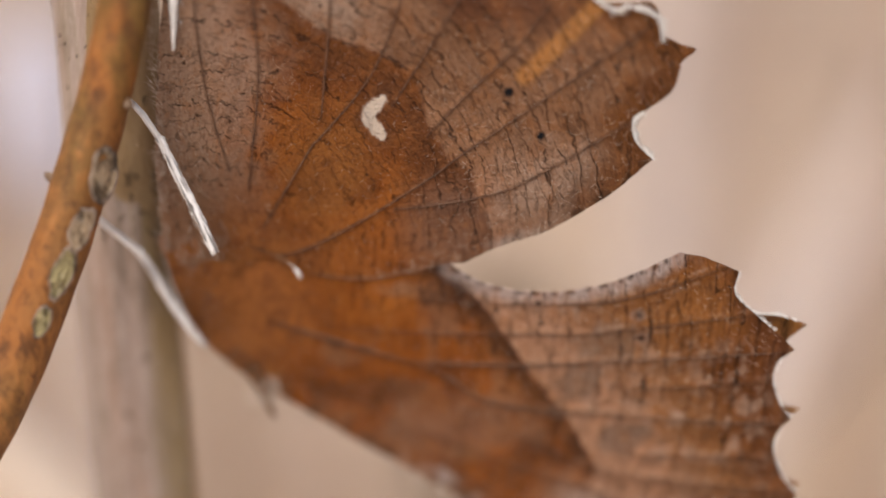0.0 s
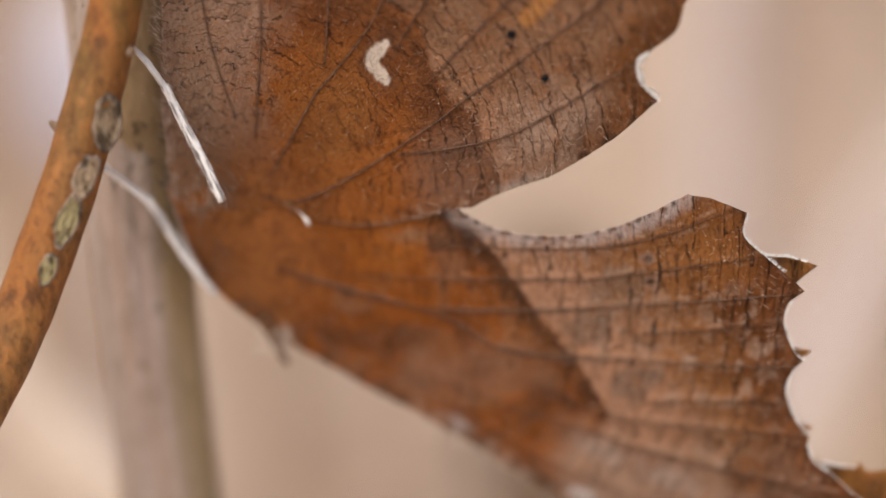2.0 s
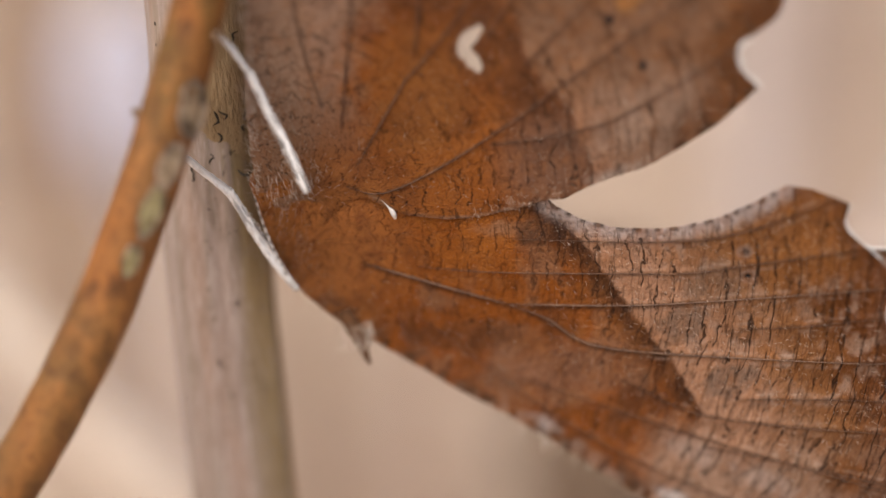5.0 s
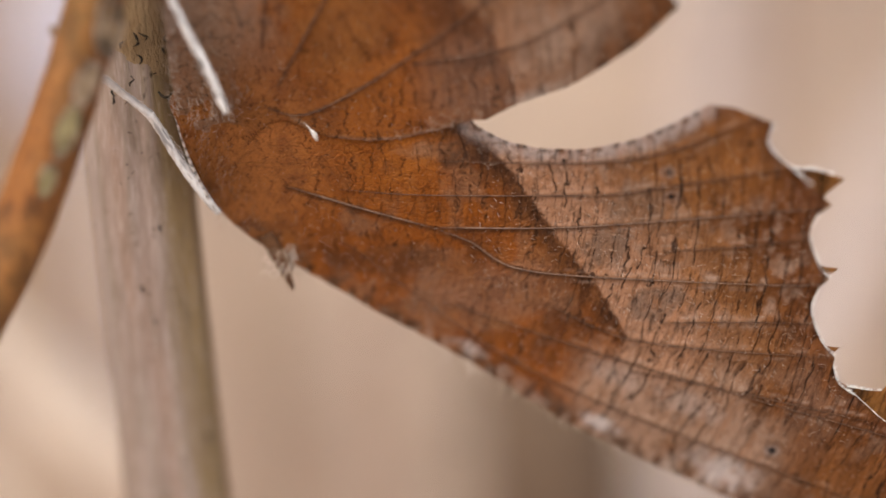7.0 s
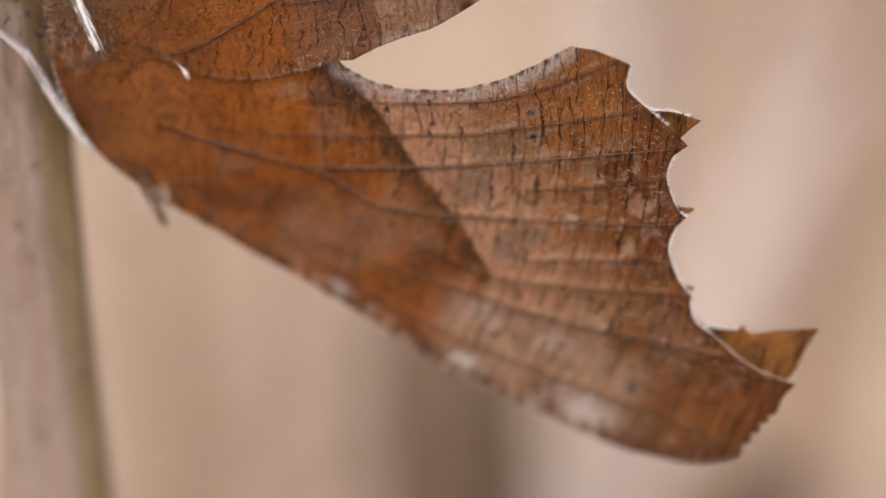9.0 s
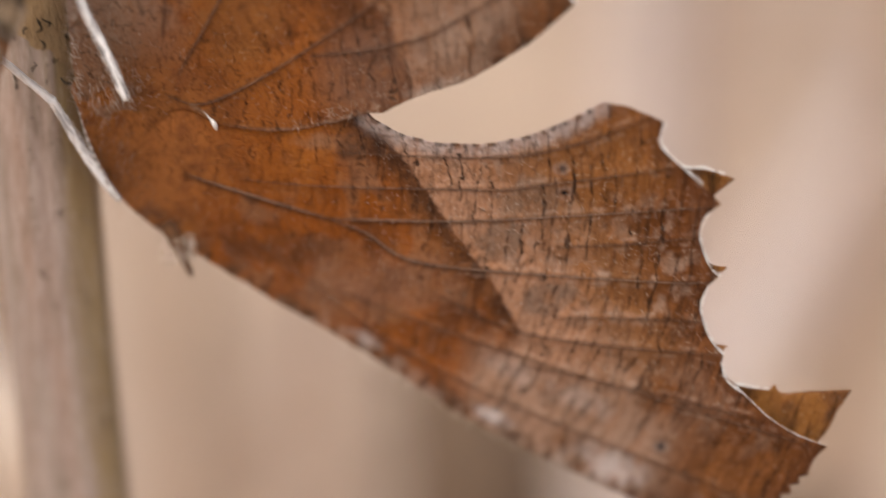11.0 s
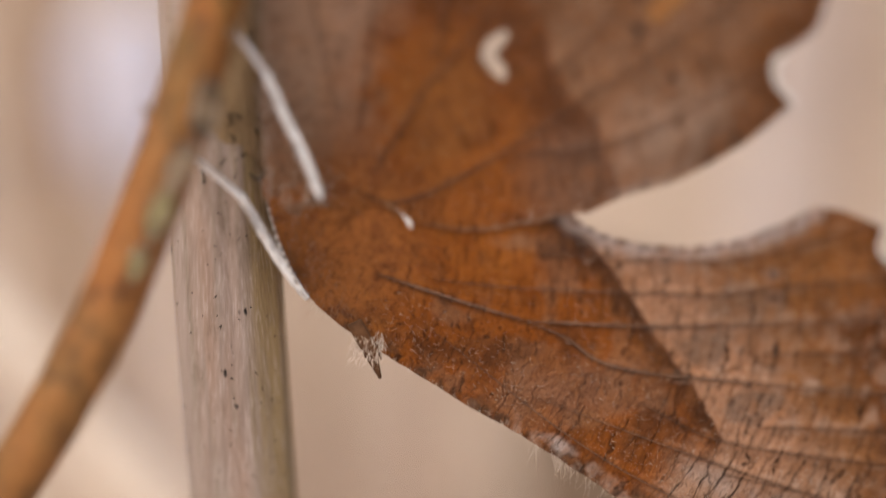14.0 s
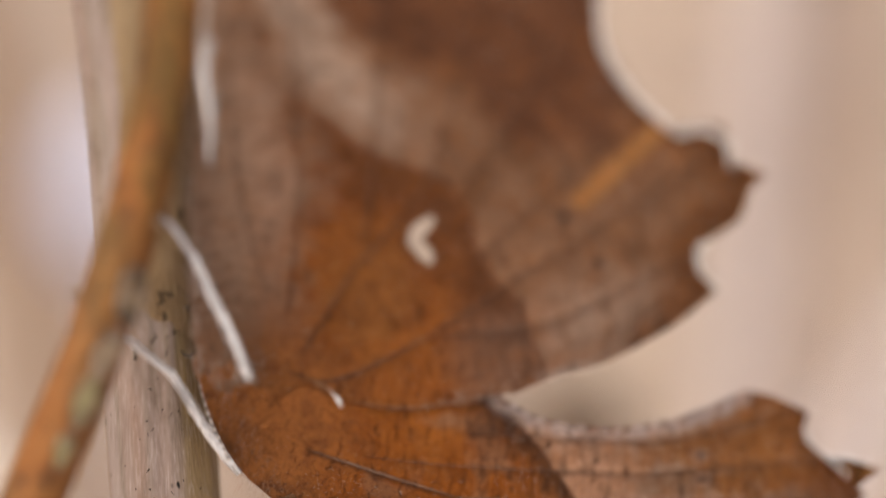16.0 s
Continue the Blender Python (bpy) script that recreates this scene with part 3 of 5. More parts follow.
def fore_pigment(x, y, edge):
    n1, n2, n3 = fbm(x * 0.6, y * 0.6, 21, 4), fbm(x * 1.9, y * 1.9, 25, 3), fbm(x * 4.0, y * 4.0, 29, 2)
    d, side, along = to_line(x + 0.10 * n2, y + 0.10 * n3, FORE_LINE)
    sd = d * np.where(side > 0, -1.0, 1.0)                          # beyond the line: positive
    c = np.zeros((len(x), 3)) + np.array((0.34, 0.096, 0.0110))
    c = mix3(c, (0.150, 0.048, 0.013), smooth(0.0, 0.5, n1 + 0.3 * n2) * 0.85)
    c = mix3(c, (0.33, 0.175, 0.100), smooth(0.15, 0.5, fbm(x * 0.9 + 3, y * 0.9, 33, 3)) * 0.55)
    c = mix3(c, (0.45, 0.148, 0.022), smooth(0.05, 0.6, -n1) * 0.85)
    c = root_tint(c, x, y, n1, n2)
    c = mix3(c, (0.30, 0.155, 0.095), smooth(1.5, 0.2, np.hypot((x - 1.6) / 2.6, (y - 4.7) / 1.3) + 0.6 * n1 + 0.4 * n2) * 0.75)
    c = mix3(c, (0.40, 0.25, 0.165), smooth(1.0, 0.4, np.hypot((x - 0.3) / 1.4, (y + 0.30) / 0.40) + 0.5 * n2) * 0.5)
    c = mix3(c, (0.17, 0.06, 0.02), spot(x, y, -1.2, 3.4, 2.2, 0.5, 0.5) * 0.6)
    soft = 0.06 + 1.1 * smooth(0.60, 0.75, along)
    out = np.clip((sd + 0.5 * n1 * smooth(0.6, 0.75, along)) / soft * 0.5 + 0.5, 0, 1)
    out = out * out * (3 - 2 * out)
    far = sd + 0.8 * n1
    o = np.zeros((len(x), 3)) + np.array((0.51, 0.275, 0.165))
    o = mix3(o, (0.29, 0.125, 0.046), smooth(1.2, 4.2, far))
    o = mix3(o, (0.155, 0.050, 0.011), smooth(3.6, 6.3, far))
    o = mix3(o, (0.46, 0.31, 0.23), smooth(0.05, 0.5, n2 + 0.5 * n3) * smooth(-0.3, 0.4, n1) * 0.55)
    o = mix3(o, (0.46, 0.31, 0.23), np.exp(-(((y - 5.6) / 0.35) ** 2)) * smooth(7.5, 10.0, x) * smooth(-0.2, 0.3, n2) * 0.6)
    o = mix3(o, (0.34, 0.135, 0.036), smooth(2.0, 0.6, np.hypot((x - 10.2) / 1.5, (y - 0.2) / 1.1) + 0.4 * n2) * 0.7)
    o = mix3(o, (0.48, 0.31, 0.22), smooth(5.6, 8.0, y) * smooth(15.0, 10.5, x) * smooth(-0.4, 0.3, n1 + 0.2) * 0.75)
    o = mix3(o, (0.20, 0.074, 0.02), smooth(9.0, 11.0, y) * smooth(10.5, 13.5, x) * 0.8)
    o = mix3(o, (0.185, 0.135, 0.105), spot(x, y, 6.15, 3.1, 1.0, 0.6, 0.6) * 0.62)
    o = mix3(o, (0.20, 0.145, 0.115), spot(x, y, 7.85, 5.15, 0.95, 0.62, 0.6) * 0.62)
    o = mix3(o, (0.24, 0.15, 0.10), spot(x, y, 7.2, 1.6, 0.9, 0.7, 0.5) * 0.6)
    c = c + (o - c) * out[:, None]
    strong = smooth(0.75, 0.55, along)
    c = mix3(c, (0.075, 0.030, 0.014), smooth(-0.85, -0.1, sd) * smooth(0.07, -0.03, sd) * 0.95 * strong)
    c = mix3(c, (0.11, 0.042, 0.016), smooth(-1.7, -0.3, sd + 0.3 * n2) * smooth(0.08, -0.02, sd) * 0.5 * strong)
    c = mix3(c, (0.06, 0.028, 0.018), spot(x, y, 1.8, -0.35, 1.1, 0.6, 0.8) * 0.6)       # dark knot where the wings meet
    # pale dorsal edge with dark ticks
    dors = to_line(x, y, [(1.85, -1.06), (2.92, -0.55), (4.47, -0.24), (6.02, -0.31), (7.35, -0.63), (8.3, -1.02), (9.2, -1.5)])
    pale = smooth(0.72, 0.22, dors[0] + 0.16 * n2 + 0.1 * n3)
    c = mix3(c, (0.54, 0.45, 0.42), pale * 0.85)
    tick = np.sin(dors[2] * 95.0 + 3.0 * n2)
    c = mix3(c, (0.05, 0.032, 0.025), smooth(0.2, 0.6, tick) * smooth(0.22, 0.08, dors[0]) * 0.9)
    # costa: mottled, with whitish blots
    cost = to_line(x, y, [(15.2, 12.8), (12.62, 12.65), (9.4, 11.37), (4.92, 9.16), (1.26, 6.78), (-1.97, 4.93), (-5.94, 2.48)])
    near = smooth(1.0, 0.15, cost[0] + 0.3 * n2)
    c = mix3(c, (0.13, 0.075, 0.048), near * smooth(-0.1, 0.35, n2) * 0.75)
    c = mix3(c, (0.45, 0.37, 0.32), near * smooth(0.05, 0.45, -n2) * smooth(-2.0, 4.0, x) * 0.5)
    tick = np.sin(cost[2] * 210.0 + 4.0 * n2)
    c = mix3(c, (0.55, 0.45, 0.38), smooth(0.3, 0.8, tick) * smooth(0.22, 0.06, cost[0]) * smooth(-3.0, 1.0, x) * 0.35)
    c = mix3(c, (0.07, 0.035, 0.02), smooth(0.2, 0.7, -tick) * smooth(0.30, 0.08, cost[0]) * 0.7)
    for bx, by, br, bq, much in ((5.95, 9.25, 0.95, 0.34, 1.0), (10.2, 11.0, 1.4, 0.60, 0.95), (6.6, 7.6, 1.2, 0.5, 0.30), (1.5, 6.6, 0.7, 0.30, 0.7), (8.9, 8.6, 1.4, 0.5, 0.30)):
        u, v = (x - bx) * 0.88 + (y - by) * 0.47, -(x - bx) * 0.47 + (y - by) * 0.88
        c = mix3(c, (0.66, 0.58, 0.55), smooth(1.25, 0.35, np.hypot(u / br, v / bq) + 0.45 * n2 + 0.25 * n3) * much)
    for bx, by, deep in ((8.10, 0.60, 0.65), (8.24, 1.42, 1.0), (11.77, 10.25, 1.0)):
        c = mix3(c, (0.35, 0.33, 0.33), spot(x, y, bx, by, 0.30, 0.24) * 0.35)
        c = mix3(c, (0.012, 0.012, 0.015), spot(x, y, bx, by, 0.15, 0.12) * deep)
    c = mix3(c, (0.13, 0.045, 0.016), smooth(0.75, 0.1, edge + 0.2 * n2) * smooth(9.8, 12.0, x) * 0.7)
    v = vein_near(x, y, FORE_V)
    # shadow line under the main veins, painted into the pigment just below them
    trunk = vein_near(x, y - 0.06, FORE_V[:3])
    c = mix3(c, (0.06, 0.026, 0.014), smooth(0.14, 0.04, trunk) * smooth(9.0, 3.0, x) * 0.6)
    c = mix3(c, (0.07, 0.034, 0.020), smooth(0.10, 0.03, v) * (0.15 + 0.35 * smooth(0.0, 5.0, x)))
    # highlight beside the outer veins, painted as a broken pale line
    c = mix3(c, (0.55, 0.42, 0.34), smooth(0.10, 0.16, v) * smooth(0.26, 0.18, v) * smooth(3.0, 6.0, x) * smooth(-0.2, 0.4, n3) * 0.35)
    return np.concatenate([c, (0.58 + 0.27 * out)[:, None]], 1)


def hind_pigment(x, y, edge):
    n1, n2, n3 = fbm(x * 0.5 + 7, y * 0.5, 51, 4), fbm(x * 1.8, y * 1.8, 55, 3), fbm(x * 4.0, y * 4.0, 59, 2)
    d, side, along = to_line(x + 0.16 * n2, y + 0.16 * n3, HIND_LINE)
    sd = d * np.where(side > 0, -1.0, 1.0)
    c = np.zeros((len(x), 3)) + np.array((0.25, 0.072, 0.0125))
    c = mix3(c, (0.42, 0.132, 0.021), smooth(0.0, 0.5, n1) * 0.85)
    c = mix3(c, (0.15, 0.052, 0.018), smooth(0.0, 0.7, -n1) * 0.8)
    c = mix3(c, (0.150, 0.056, 0.020), smooth(-2.3, -0.5, sd + 0.5 * n1) * 0.75)       # dark median band
    c = mix3(c, (0.24, 0.130, 0.085), smooth(2.4, 0.8, np.hypot(x - 1.6, y + 2.5)) * 0.75)
    c = mix3(c, (0.50, 0.325, 0.232), smooth(-3.4, -6.0, x + 0.9 * n2 + 0.8 * n1) * smooth(-1.0, -6.0, y) * 0.8)
    c = mix3(c, (0.36, 0.145, 0.038), smooth(1.5, 0.3, np.hypot((x + 2.6) / 1.6, (y + 4.6) / 2.2) + 0.5 * n2) * 0.6)           # greyish down along the body
    c = root_tint(c, x, y, fbm(x * 0.6, y * 0.6, 21, 4), fbm(x * 1.9, y * 1.9, 25, 3))
    out = smooth(-0.10, 0.12, sd)
    o = np.zeros((len(x), 3)) + np.array((0.300, 0.155, 0.086))
    o = mix3(o, (0.200, 0.088, 0.038), smooth(0.1, 0.8, n1))
    o = mix3(o, (0.40, 0.205, 0.112), smooth(0.1, 0.7, -n1 + 0.4 * n2) * 0.7)
    o = mix3(o, (0.44, 0.225, 0.13), smooth(1.6, 0.2, sd + 0.3 * n2) * smooth(-4.9, -3.8, y) * 0.85)
    o = mix3(o, (0.42, 0.26, 0.18), smooth(2.1, 0.2, sd + 0.5 * n2) * smooth(1.0, -2.0, x) * 0.55)
    o = mix3(o, (0.46, 0.32, 0.24), smooth(1.5, 0.3, np.hypot((x - 5.3) / 2.4, (y + 3.7) / 1.5) + 0.4 * n2) * 0.75)
    o = mix3(o, (0.155, 0.058, 0.026), smooth(1.9, 3.0, sd + 0.6 * n1) * smooth(7.2, 4.2, x) * smooth(-8.2, -9.8, y) * 0.9)
    o = mix3(o, (0.18, 0.062, 0.014), smooth(1.7, 0.3, edge + 0.4 * n2) * smooth(4.5, 7.0, x) * 0.85)
    c = c + (o - c) * out[:, None]
    c = mix3(c, (0.42, 0.270, 0.185), smooth(-5.6, -7.0, x + 0.5 * n2) * smooth(0.2, -1.2, y) * 0.6)
    wedge = to_line(x + 0.3 * n2, y + 0.3 * n3, [(-5.6, -15.0), (-3.9, -11.6), (-2.2, -10.2), (-0.2, -9.2)])
    c = mix3(c, (0.56, 0.410, 0.315), smooth(1.4, 0.3, wedge[0] + 0.4 * n2) * smooth(1.0, 0.5, wedge[2]) * 0.9)
    u = to_line(x + 0.05 * n3, y + 0.05 * n2, [(4.15, -7.55), (5.5, -8.85), (6.55, -9.85)])
    c = mix3(c, (0.56, 0.25, 0.075), smooth(0.42, 0.16, u[0]) * 0.92)
    # the pale comma
    q = to_line(x + 0.04 * n3, y + 0.04 * n2, [(-0.60, -6.86), (-1.02, -6.52), (-1.12, -6.22), (-0.66, -5.62)])
    q0 = q[0]
    c = mix3(c, (0.10, 0.05, 0.03), smooth(0.62, 0.3, q[0]) * 0.45)
    c = mix3(c, (0.80, 0.68, 0.57), smooth(0.25, 0.19, q[0] + 0.05 * n2 + 0.09 * smooth(0.15, 0.0, q[2]) + 0.06 * smooth(0.9, 1.0, q[2])))
    q = to_line(x, y, [(-4.4, -1.55), (-3.92, -1.28), (-3.6, -0.95)])
    c = mix3(c, (0.50, 0.34, 0.22), smooth(0.09, 0.03, q[0]) * 0.6)
    low = to_line(x, y, [(2.2, -1.3), (3.27, -1.79), (5.0, -2.38), (6.95, -3.5), (8.3, -4.6)])
    c = mix3(c, (0.52, 0.42, 0.36), smooth(0.5, 0.1, low[0] + 0.2 * n2) * smooth(2.6, 3.4, x) * smooth(5.5, 3.5, x) * 0.85)
    c = mix3(c, (0.08, 0.04, 0.022), smooth(0.32, 0.05, low[0]) * smooth(-0.2, 0.3, np.sin(low[2] * 44 + 3 * n2)) * smooth(4.2, 5.5, x) * 0.8)
    c = mix3(c, (0.42, 0.28, 0.20), smooth(0.13, 0.03, edge) * smooth(2.0, 0.5, x) * smooth(-3.5, -2.5, x) * 0.7)
    v = vein_near(x, y, HIND_V)
    c = mix3(c, (0.065, 0.036, 0.026), smooth(0.10, 0.03, v) * 0.55)
    lines = 0.74 * smooth(0.2, 0.5, q0)
    for bx, by in ((3.61, -7.02), (4.68, -5.56)):
        c = mix3(c, (0.010, 0.010, 0.013), spot(x, y, bx, by, 0.17))
        lines = lines * (1 - spot(x, y, bx, by, 0.25))
    return np.concatenate([c, lines[:, None]], 1)


def butterfly():
    top = thing("butterfly", V(-6.5, 0.5, 0.6), "brown angular-winged butterfly with closed ragged wings clinging to a dry stalk", "butterfly")
    base = Vector(top.location)
    fore_ring = outline(FORE, 0.09, 0.05, 61)
    hind_ring = outline(HIND, 0.09, 0.05, 63)
    fore = wing_sheet("forewing", fore_ring, 0.085, 0.12, fore_relief, fore_pigment, FORE_ROOT, top, "rust-brown forewing with a pale outer half")
    hind = wing_sheet("hindwing", hind_ring, 0.085, -0.12, hind_relief, hind_pigment, HIND_ROOT, top, "mottled brown hindwing with a pale comma mark")

    for wing, lines, lift, seed in ((fore, FORE_V, 0.12, 3), (hind, HIND_V, -0.12, 4)):
        rngv = random.Random(seed)
        for line in lines:
            n = len(line)
            pts = []
            rad = []
            for i, (x, y) in enumerate(line):
                ax, ay = np.array([x]), np.array([y])
                rise = (fore_relief if wing is fore else hind_relief)(ax, ay, np.array([2.0]))[0]
                near = float(smooth(1.2, 5.5, np.array([math.hypot(x + 7.2, y + 0.2)]))[0])
                pts.append((x, y, float(wing_depth(x, y)) + lift * near + float(rise) - 0.012))
                rad.append((0.034 - 0.017 * i / (n - 1)) * (0.7 if wing is fore and line[-1][1] > 8.5 else 1.35 if line is lines[0] and wing is fore else 0.9) * min(1.0, 0.15 + (0.2 if wing is hind or line in lines[:3] else 0.07) * min(i, 2 * (n - 1 - i))) * rngv.uniform(0.9, 1.1))
            main = wing is fore and line in lines[:3]
            part("vein", mesh_of("vein", *tube(pts, rad, 8 if main else 6, None, base, 0.3), MAINVEIN if main else VEIN), wing)
    def far_backlit_pigment(x, y, edge):
        c = fore_pigment(x, y, edge)
        # outer part tinted tawny: backlight through the membrane, put into the pigment
        tawny = mix3(np.zeros((len(x), 3)) + np.array((0.40, 0.175, 0.045)), (0.20, 0.09, 0.035), smooth(0.0, 0.5, fbm(x * 1.5, y * 1.5, 81, 3)))
        c[:, :3] += (tawny - c[:, :3]) * (0.75 * smooth(11.6, 12.6, x))[:, None]
        return c
    wing_sheet("forewing", outline(FAR_FORE, 0.09, 0.05, 65), 0.12, 0.75, fore_relief, far_backlit_pigment, FORE_ROOT, top, "far forewing, dark brown, showing past the edge")
    wing_sheet("hindwing", outline(FAR_HIND, 0.09, 0.05, 67), 0.14, 0.75, hind_relief, hind_pigment, HIND_ROOT, top, "far hindwing, dark brown, showing past the edge")

    # body between the wings
    rng = random.Random(5)

    def fuzzy(a, r):
        return 1.0 + 0.05 * math.sin(7 * a + r) + 0.05 * math.sin(11 * a - 2 * r)
    for name, pts, rad in (("abdomen", ((-7.1, -14.0, -4.0), (-7.1, -10, -2.2), (-7.2, -6, -0.2), (-7.2, -3, 1.4)), (0.35, 0.85, 1.05, 0.9)),
                           ("thorax", ((-7.2, -3.6, 1.3), (-7.15, -1.5, 2.2), (-6.7, 0.4, 3.1), (-6.1, 1.5, 3.6)), (0.8, 1.2, 1.1, 0.7)),
                           ("head", ((-6.2, 1.2, 3.6), (-5.7, 1.9, 3.8), (-5.2, 2.6, 4.0)), (0.6, 0.7, 0.4))):
        part(name, mesh_of(name, *tube(pts, rad, 20, fuzzy, base, 0.25), FUR), top)
    part("palp", mesh_of("palp", *tube(((-5.5, 2.4, 2.6), (-5.0, 3.4, 2.75), (-4.62, 4.35, 2.9)), (0.30, 0.25, 0.05), 10, None, base, 0.15), UMBERFUR), top, "short hairy brown palp")
    part("palp", mesh_of("palp", *tube(((-5.3, 2.4, 3.2), (-4.85, 3.2, 3.2), (-4.6, 3.75, 3.2)), (0.24, 0.18, 0.03), 10, None, base, 0.15), UMBERFUR), top, "short hairy brown palp")

    # legs, clad in pale scales with dark streaks between them
    def leg_skin(a, r):
        return 1.0 + 0.07 * math.sin(3 * a + 5 * r) + 0.05 * math.sin(13 * r + a) + 0.04 * math.sin(29 * r - 2 * a)

    def streaked(name, pts, rad, label, dark, seed, sides=24, step=0.06):
        verts, faces = tube(pts, rad, sides, leg_skin, base, step)
        me = mesh_of(name, verts, faces, LEG)
        n = len(verts)
        ang, run = np.arange(n) % sides * (2 * math.pi / sides), (np.arange(n) // sides) * step
        n1, n2 = fbm(ang * 2.4, run * 1.2, seed, 2), fbm(ang * 1.2, run * 0.5 + 4, seed + 5, 2)
        c = np.zeros((n, 3)) + np.array((0.88, 0.86, 0.85))
        c = mix3(c, (0.60, 0.55, 0.52), smooth(0.0, 0.5, n2) * 0.6)
        c = mix3(c, (0.07, 0.055, 0.05), smooth(0.10, 0.30, n1 + 0.3 * n2) * dark)
        return part(name, tinted(me, c), top, label)
    pale = "thin leg clad in whitish scales with dark streaks"
    streaked("leg", ((-9.20, -6.98, -2.4), (-8.70, -6.38, -2.15), (-8.12, -5.52, -1.9)), (0.09, 0.115, 0.105), pale, 0.15, 91)
    streaked("leg", ((-8.18, -5.66, -1.95), (-7.66, -4.48, -1.75), (-7.00, -3.12, -1.5), (-6.54, -2.04, -1.3), (-6.41, -1.68, -1.2)), (0.140, 0.152, 0.165, 0.155, 0.135), pale, 0.85, 93)
    streaked("leg", ((-10.95, -3.28, -0.6), (-10.25, -2.66, -0.1), (-9.55, -2.05, 0.3), (-9.12, -1.70, 0.55)), (0.105, 0.12, 0.13, 0.155), pale, 0.25, 95)
    streaked("leg", ((-9.16, -1.76, 0.5), (-8.72, -0.95, 0.85), (-8.22, -0.05, 1.25), (-7.62, 0.88, 1.6), (-7.06, 1.64, 1.95)), (0.160, 0.150, 0.165, 0.160, 0.11), pale, 0.6, 97)
    streaked("leg", ((-7.02, -15.0, -5.2), (-7.20, -13.5, -4.9), (-7.44, -12.3, -4.6), (-7.62, -11.3, -4.4), (-7.48, -10.1, -3.9), (-7.54, -8.5, -3.3)), (0.30, 0.27, 0.23, 0.19, 0.16, 0.05), pale, 0.5, 99)
    # antenna laid along the body, banded black and white, with a small dark club
    pts = ((-8.62, -2.30, 1.0), (-8.42, -2.02, 1.15), (-8.31, -1.40, 1.2), (-8.02, -0.35, 1.3), (-7.72, 0.42, 1.45), (-7.36, 1.16, 1.6))
    verts, faces = tube(pts, (0.04, 0.048, 0.048, 0.052, 0.06, 0.05), 12, None, base, 0.05)
    me = mesh_of("antenna", verts, faces, LEG)
    n = len(verts)
    run, ang = (np.arange(n) // 12) * 0.05, np.arange(n) % 12 * (2 * math.pi / 12)
    c = np.zeros((n, 3)) + np.array((0.66, 0.58, 0.52))
    c = mix3(c, (0.05, 0.035, 0.028), smooth(0.0, 0.5, np.sin(run * 22.0) + 0.9 * fbm(run * 4, ang, 101, 2)) * 0.75)
    part("antenna", tinted(me, c), top, "thin antenna banded in black and white")
    hook = ((-8.92, -2.50, 1.0), (-8.76, -2.33, 0.95), (-8.60, -2.32, 0.95), (-8.45, -2.46, 1.0))
    part("claw", mesh_of("claw", *tube(hook, (0.03, 0.05, 0.045, 0.02), 8, None, base, 0.05), CRACK), top, "black hooked claw gripping the stalk")

    # loose scales that stand off the legs
    flakes = []
    for a, b, r, count in (((-8.18, -5.66, -1.95), (-6.46, -1.75, -1.25), 0.14, 110), ((-10.8, -3.15, -0.5), (-9.22, -1.80, 0.5), 0.10, 40), ((-9.12, -1.70, 0.55), (-7.08, 1.62, 1.95), 0.125, 100), ((-7.20, -13.5, -4.9), (-7.40, -9.4, -3.6), 0.17, 70)):
        a, b = np.array(a), np.array(b)
        d = (b - a) / np.linalg.norm(b - a)
        for _ in range(count):
            q = a + (b - a) * rng.random()
            side = np.cross(d, np.array((rng.gauss(0, 1), rng.gauss(0, 1), rng.gauss(0, 1))))
            side = side / (np.linalg.norm(side) + 1e-9)
            q = q + side * r * rng.uniform(0.8, 1.05)
            flakes.append((q, q + d * rng.uniform(0.12, 0.3) + side * rng.uniform(0.0, 0.07), side * 0.02, rng.uniform(0.010, 0.018)))
    part("loose_scale", hair_mesh("loose_scale", flakes, FLAKE, base), top, "loose pale scales on the legs", "stuff")

    drop = [(-3.98, -1.34), (-3.88, -1.24), (-3.76, -1.10), (-3.62, -0.92), (-3.54, -0.72)]
    drop = [(x, y, float(wing_depth(x, y)) - 0.18) for x, y in drop]
    part("white_mark", mesh_of("white_mark", *tube(drop, (0.003, 0.010, 0.035, 0.100, 0.05), 10, None, base, 0.08), FLAKE), top, "small white drop-shaped tuft of scales")

    # hairs and fringes
    def on_wing(x, y, up=0.1):
        return (x, y, float(wing_depth(x, y)) - 0.15 - up)
    hairs = []
    def strewn(count, x0, x1, y0, y1, ring):
        """Random places on a wing."""
        x, y = (np.array([rng.uniform(a, b) for _ in range(count)]) for a, b in ((x0, x1), (y0, y1)))
        ok = inside(x, y, ring)
        return [(float(u), float(v)) for u, v in zip(x[ok], y[ok])]
    for x, y in strewn(4200, -8, 9, -15, -1, hind_ring):
        if rng.random() < (0.25 if x < 1.0 else 0.75):
            a = math.atan2(y - HIND_ROOT[1], x - HIND_ROOT[0]) + rng.gauss(0, 0.7)
            ln = rng.uniform(0.09, 0.28)
            tip = (x + ln * math.cos(a), y + ln * math.sin(a))
            hairs.append((on_wing(x, y, -0.05), on_wing(*tip, rng.uniform(0.05, 0.18)), (0, 0, -0.03), rng.uniform(0.003, 0.006)))
    for _ in range(900):
        s = rng.random()
        x, y = -6.5 + 17 * s**0.8, 2.0 + 9.0 * s**0.8 - abs(rng.gauss(0, 1.4))
        a = rng.gauss(0.45, 0.5)
        ln = rng.uniform(0.08, 0.20)
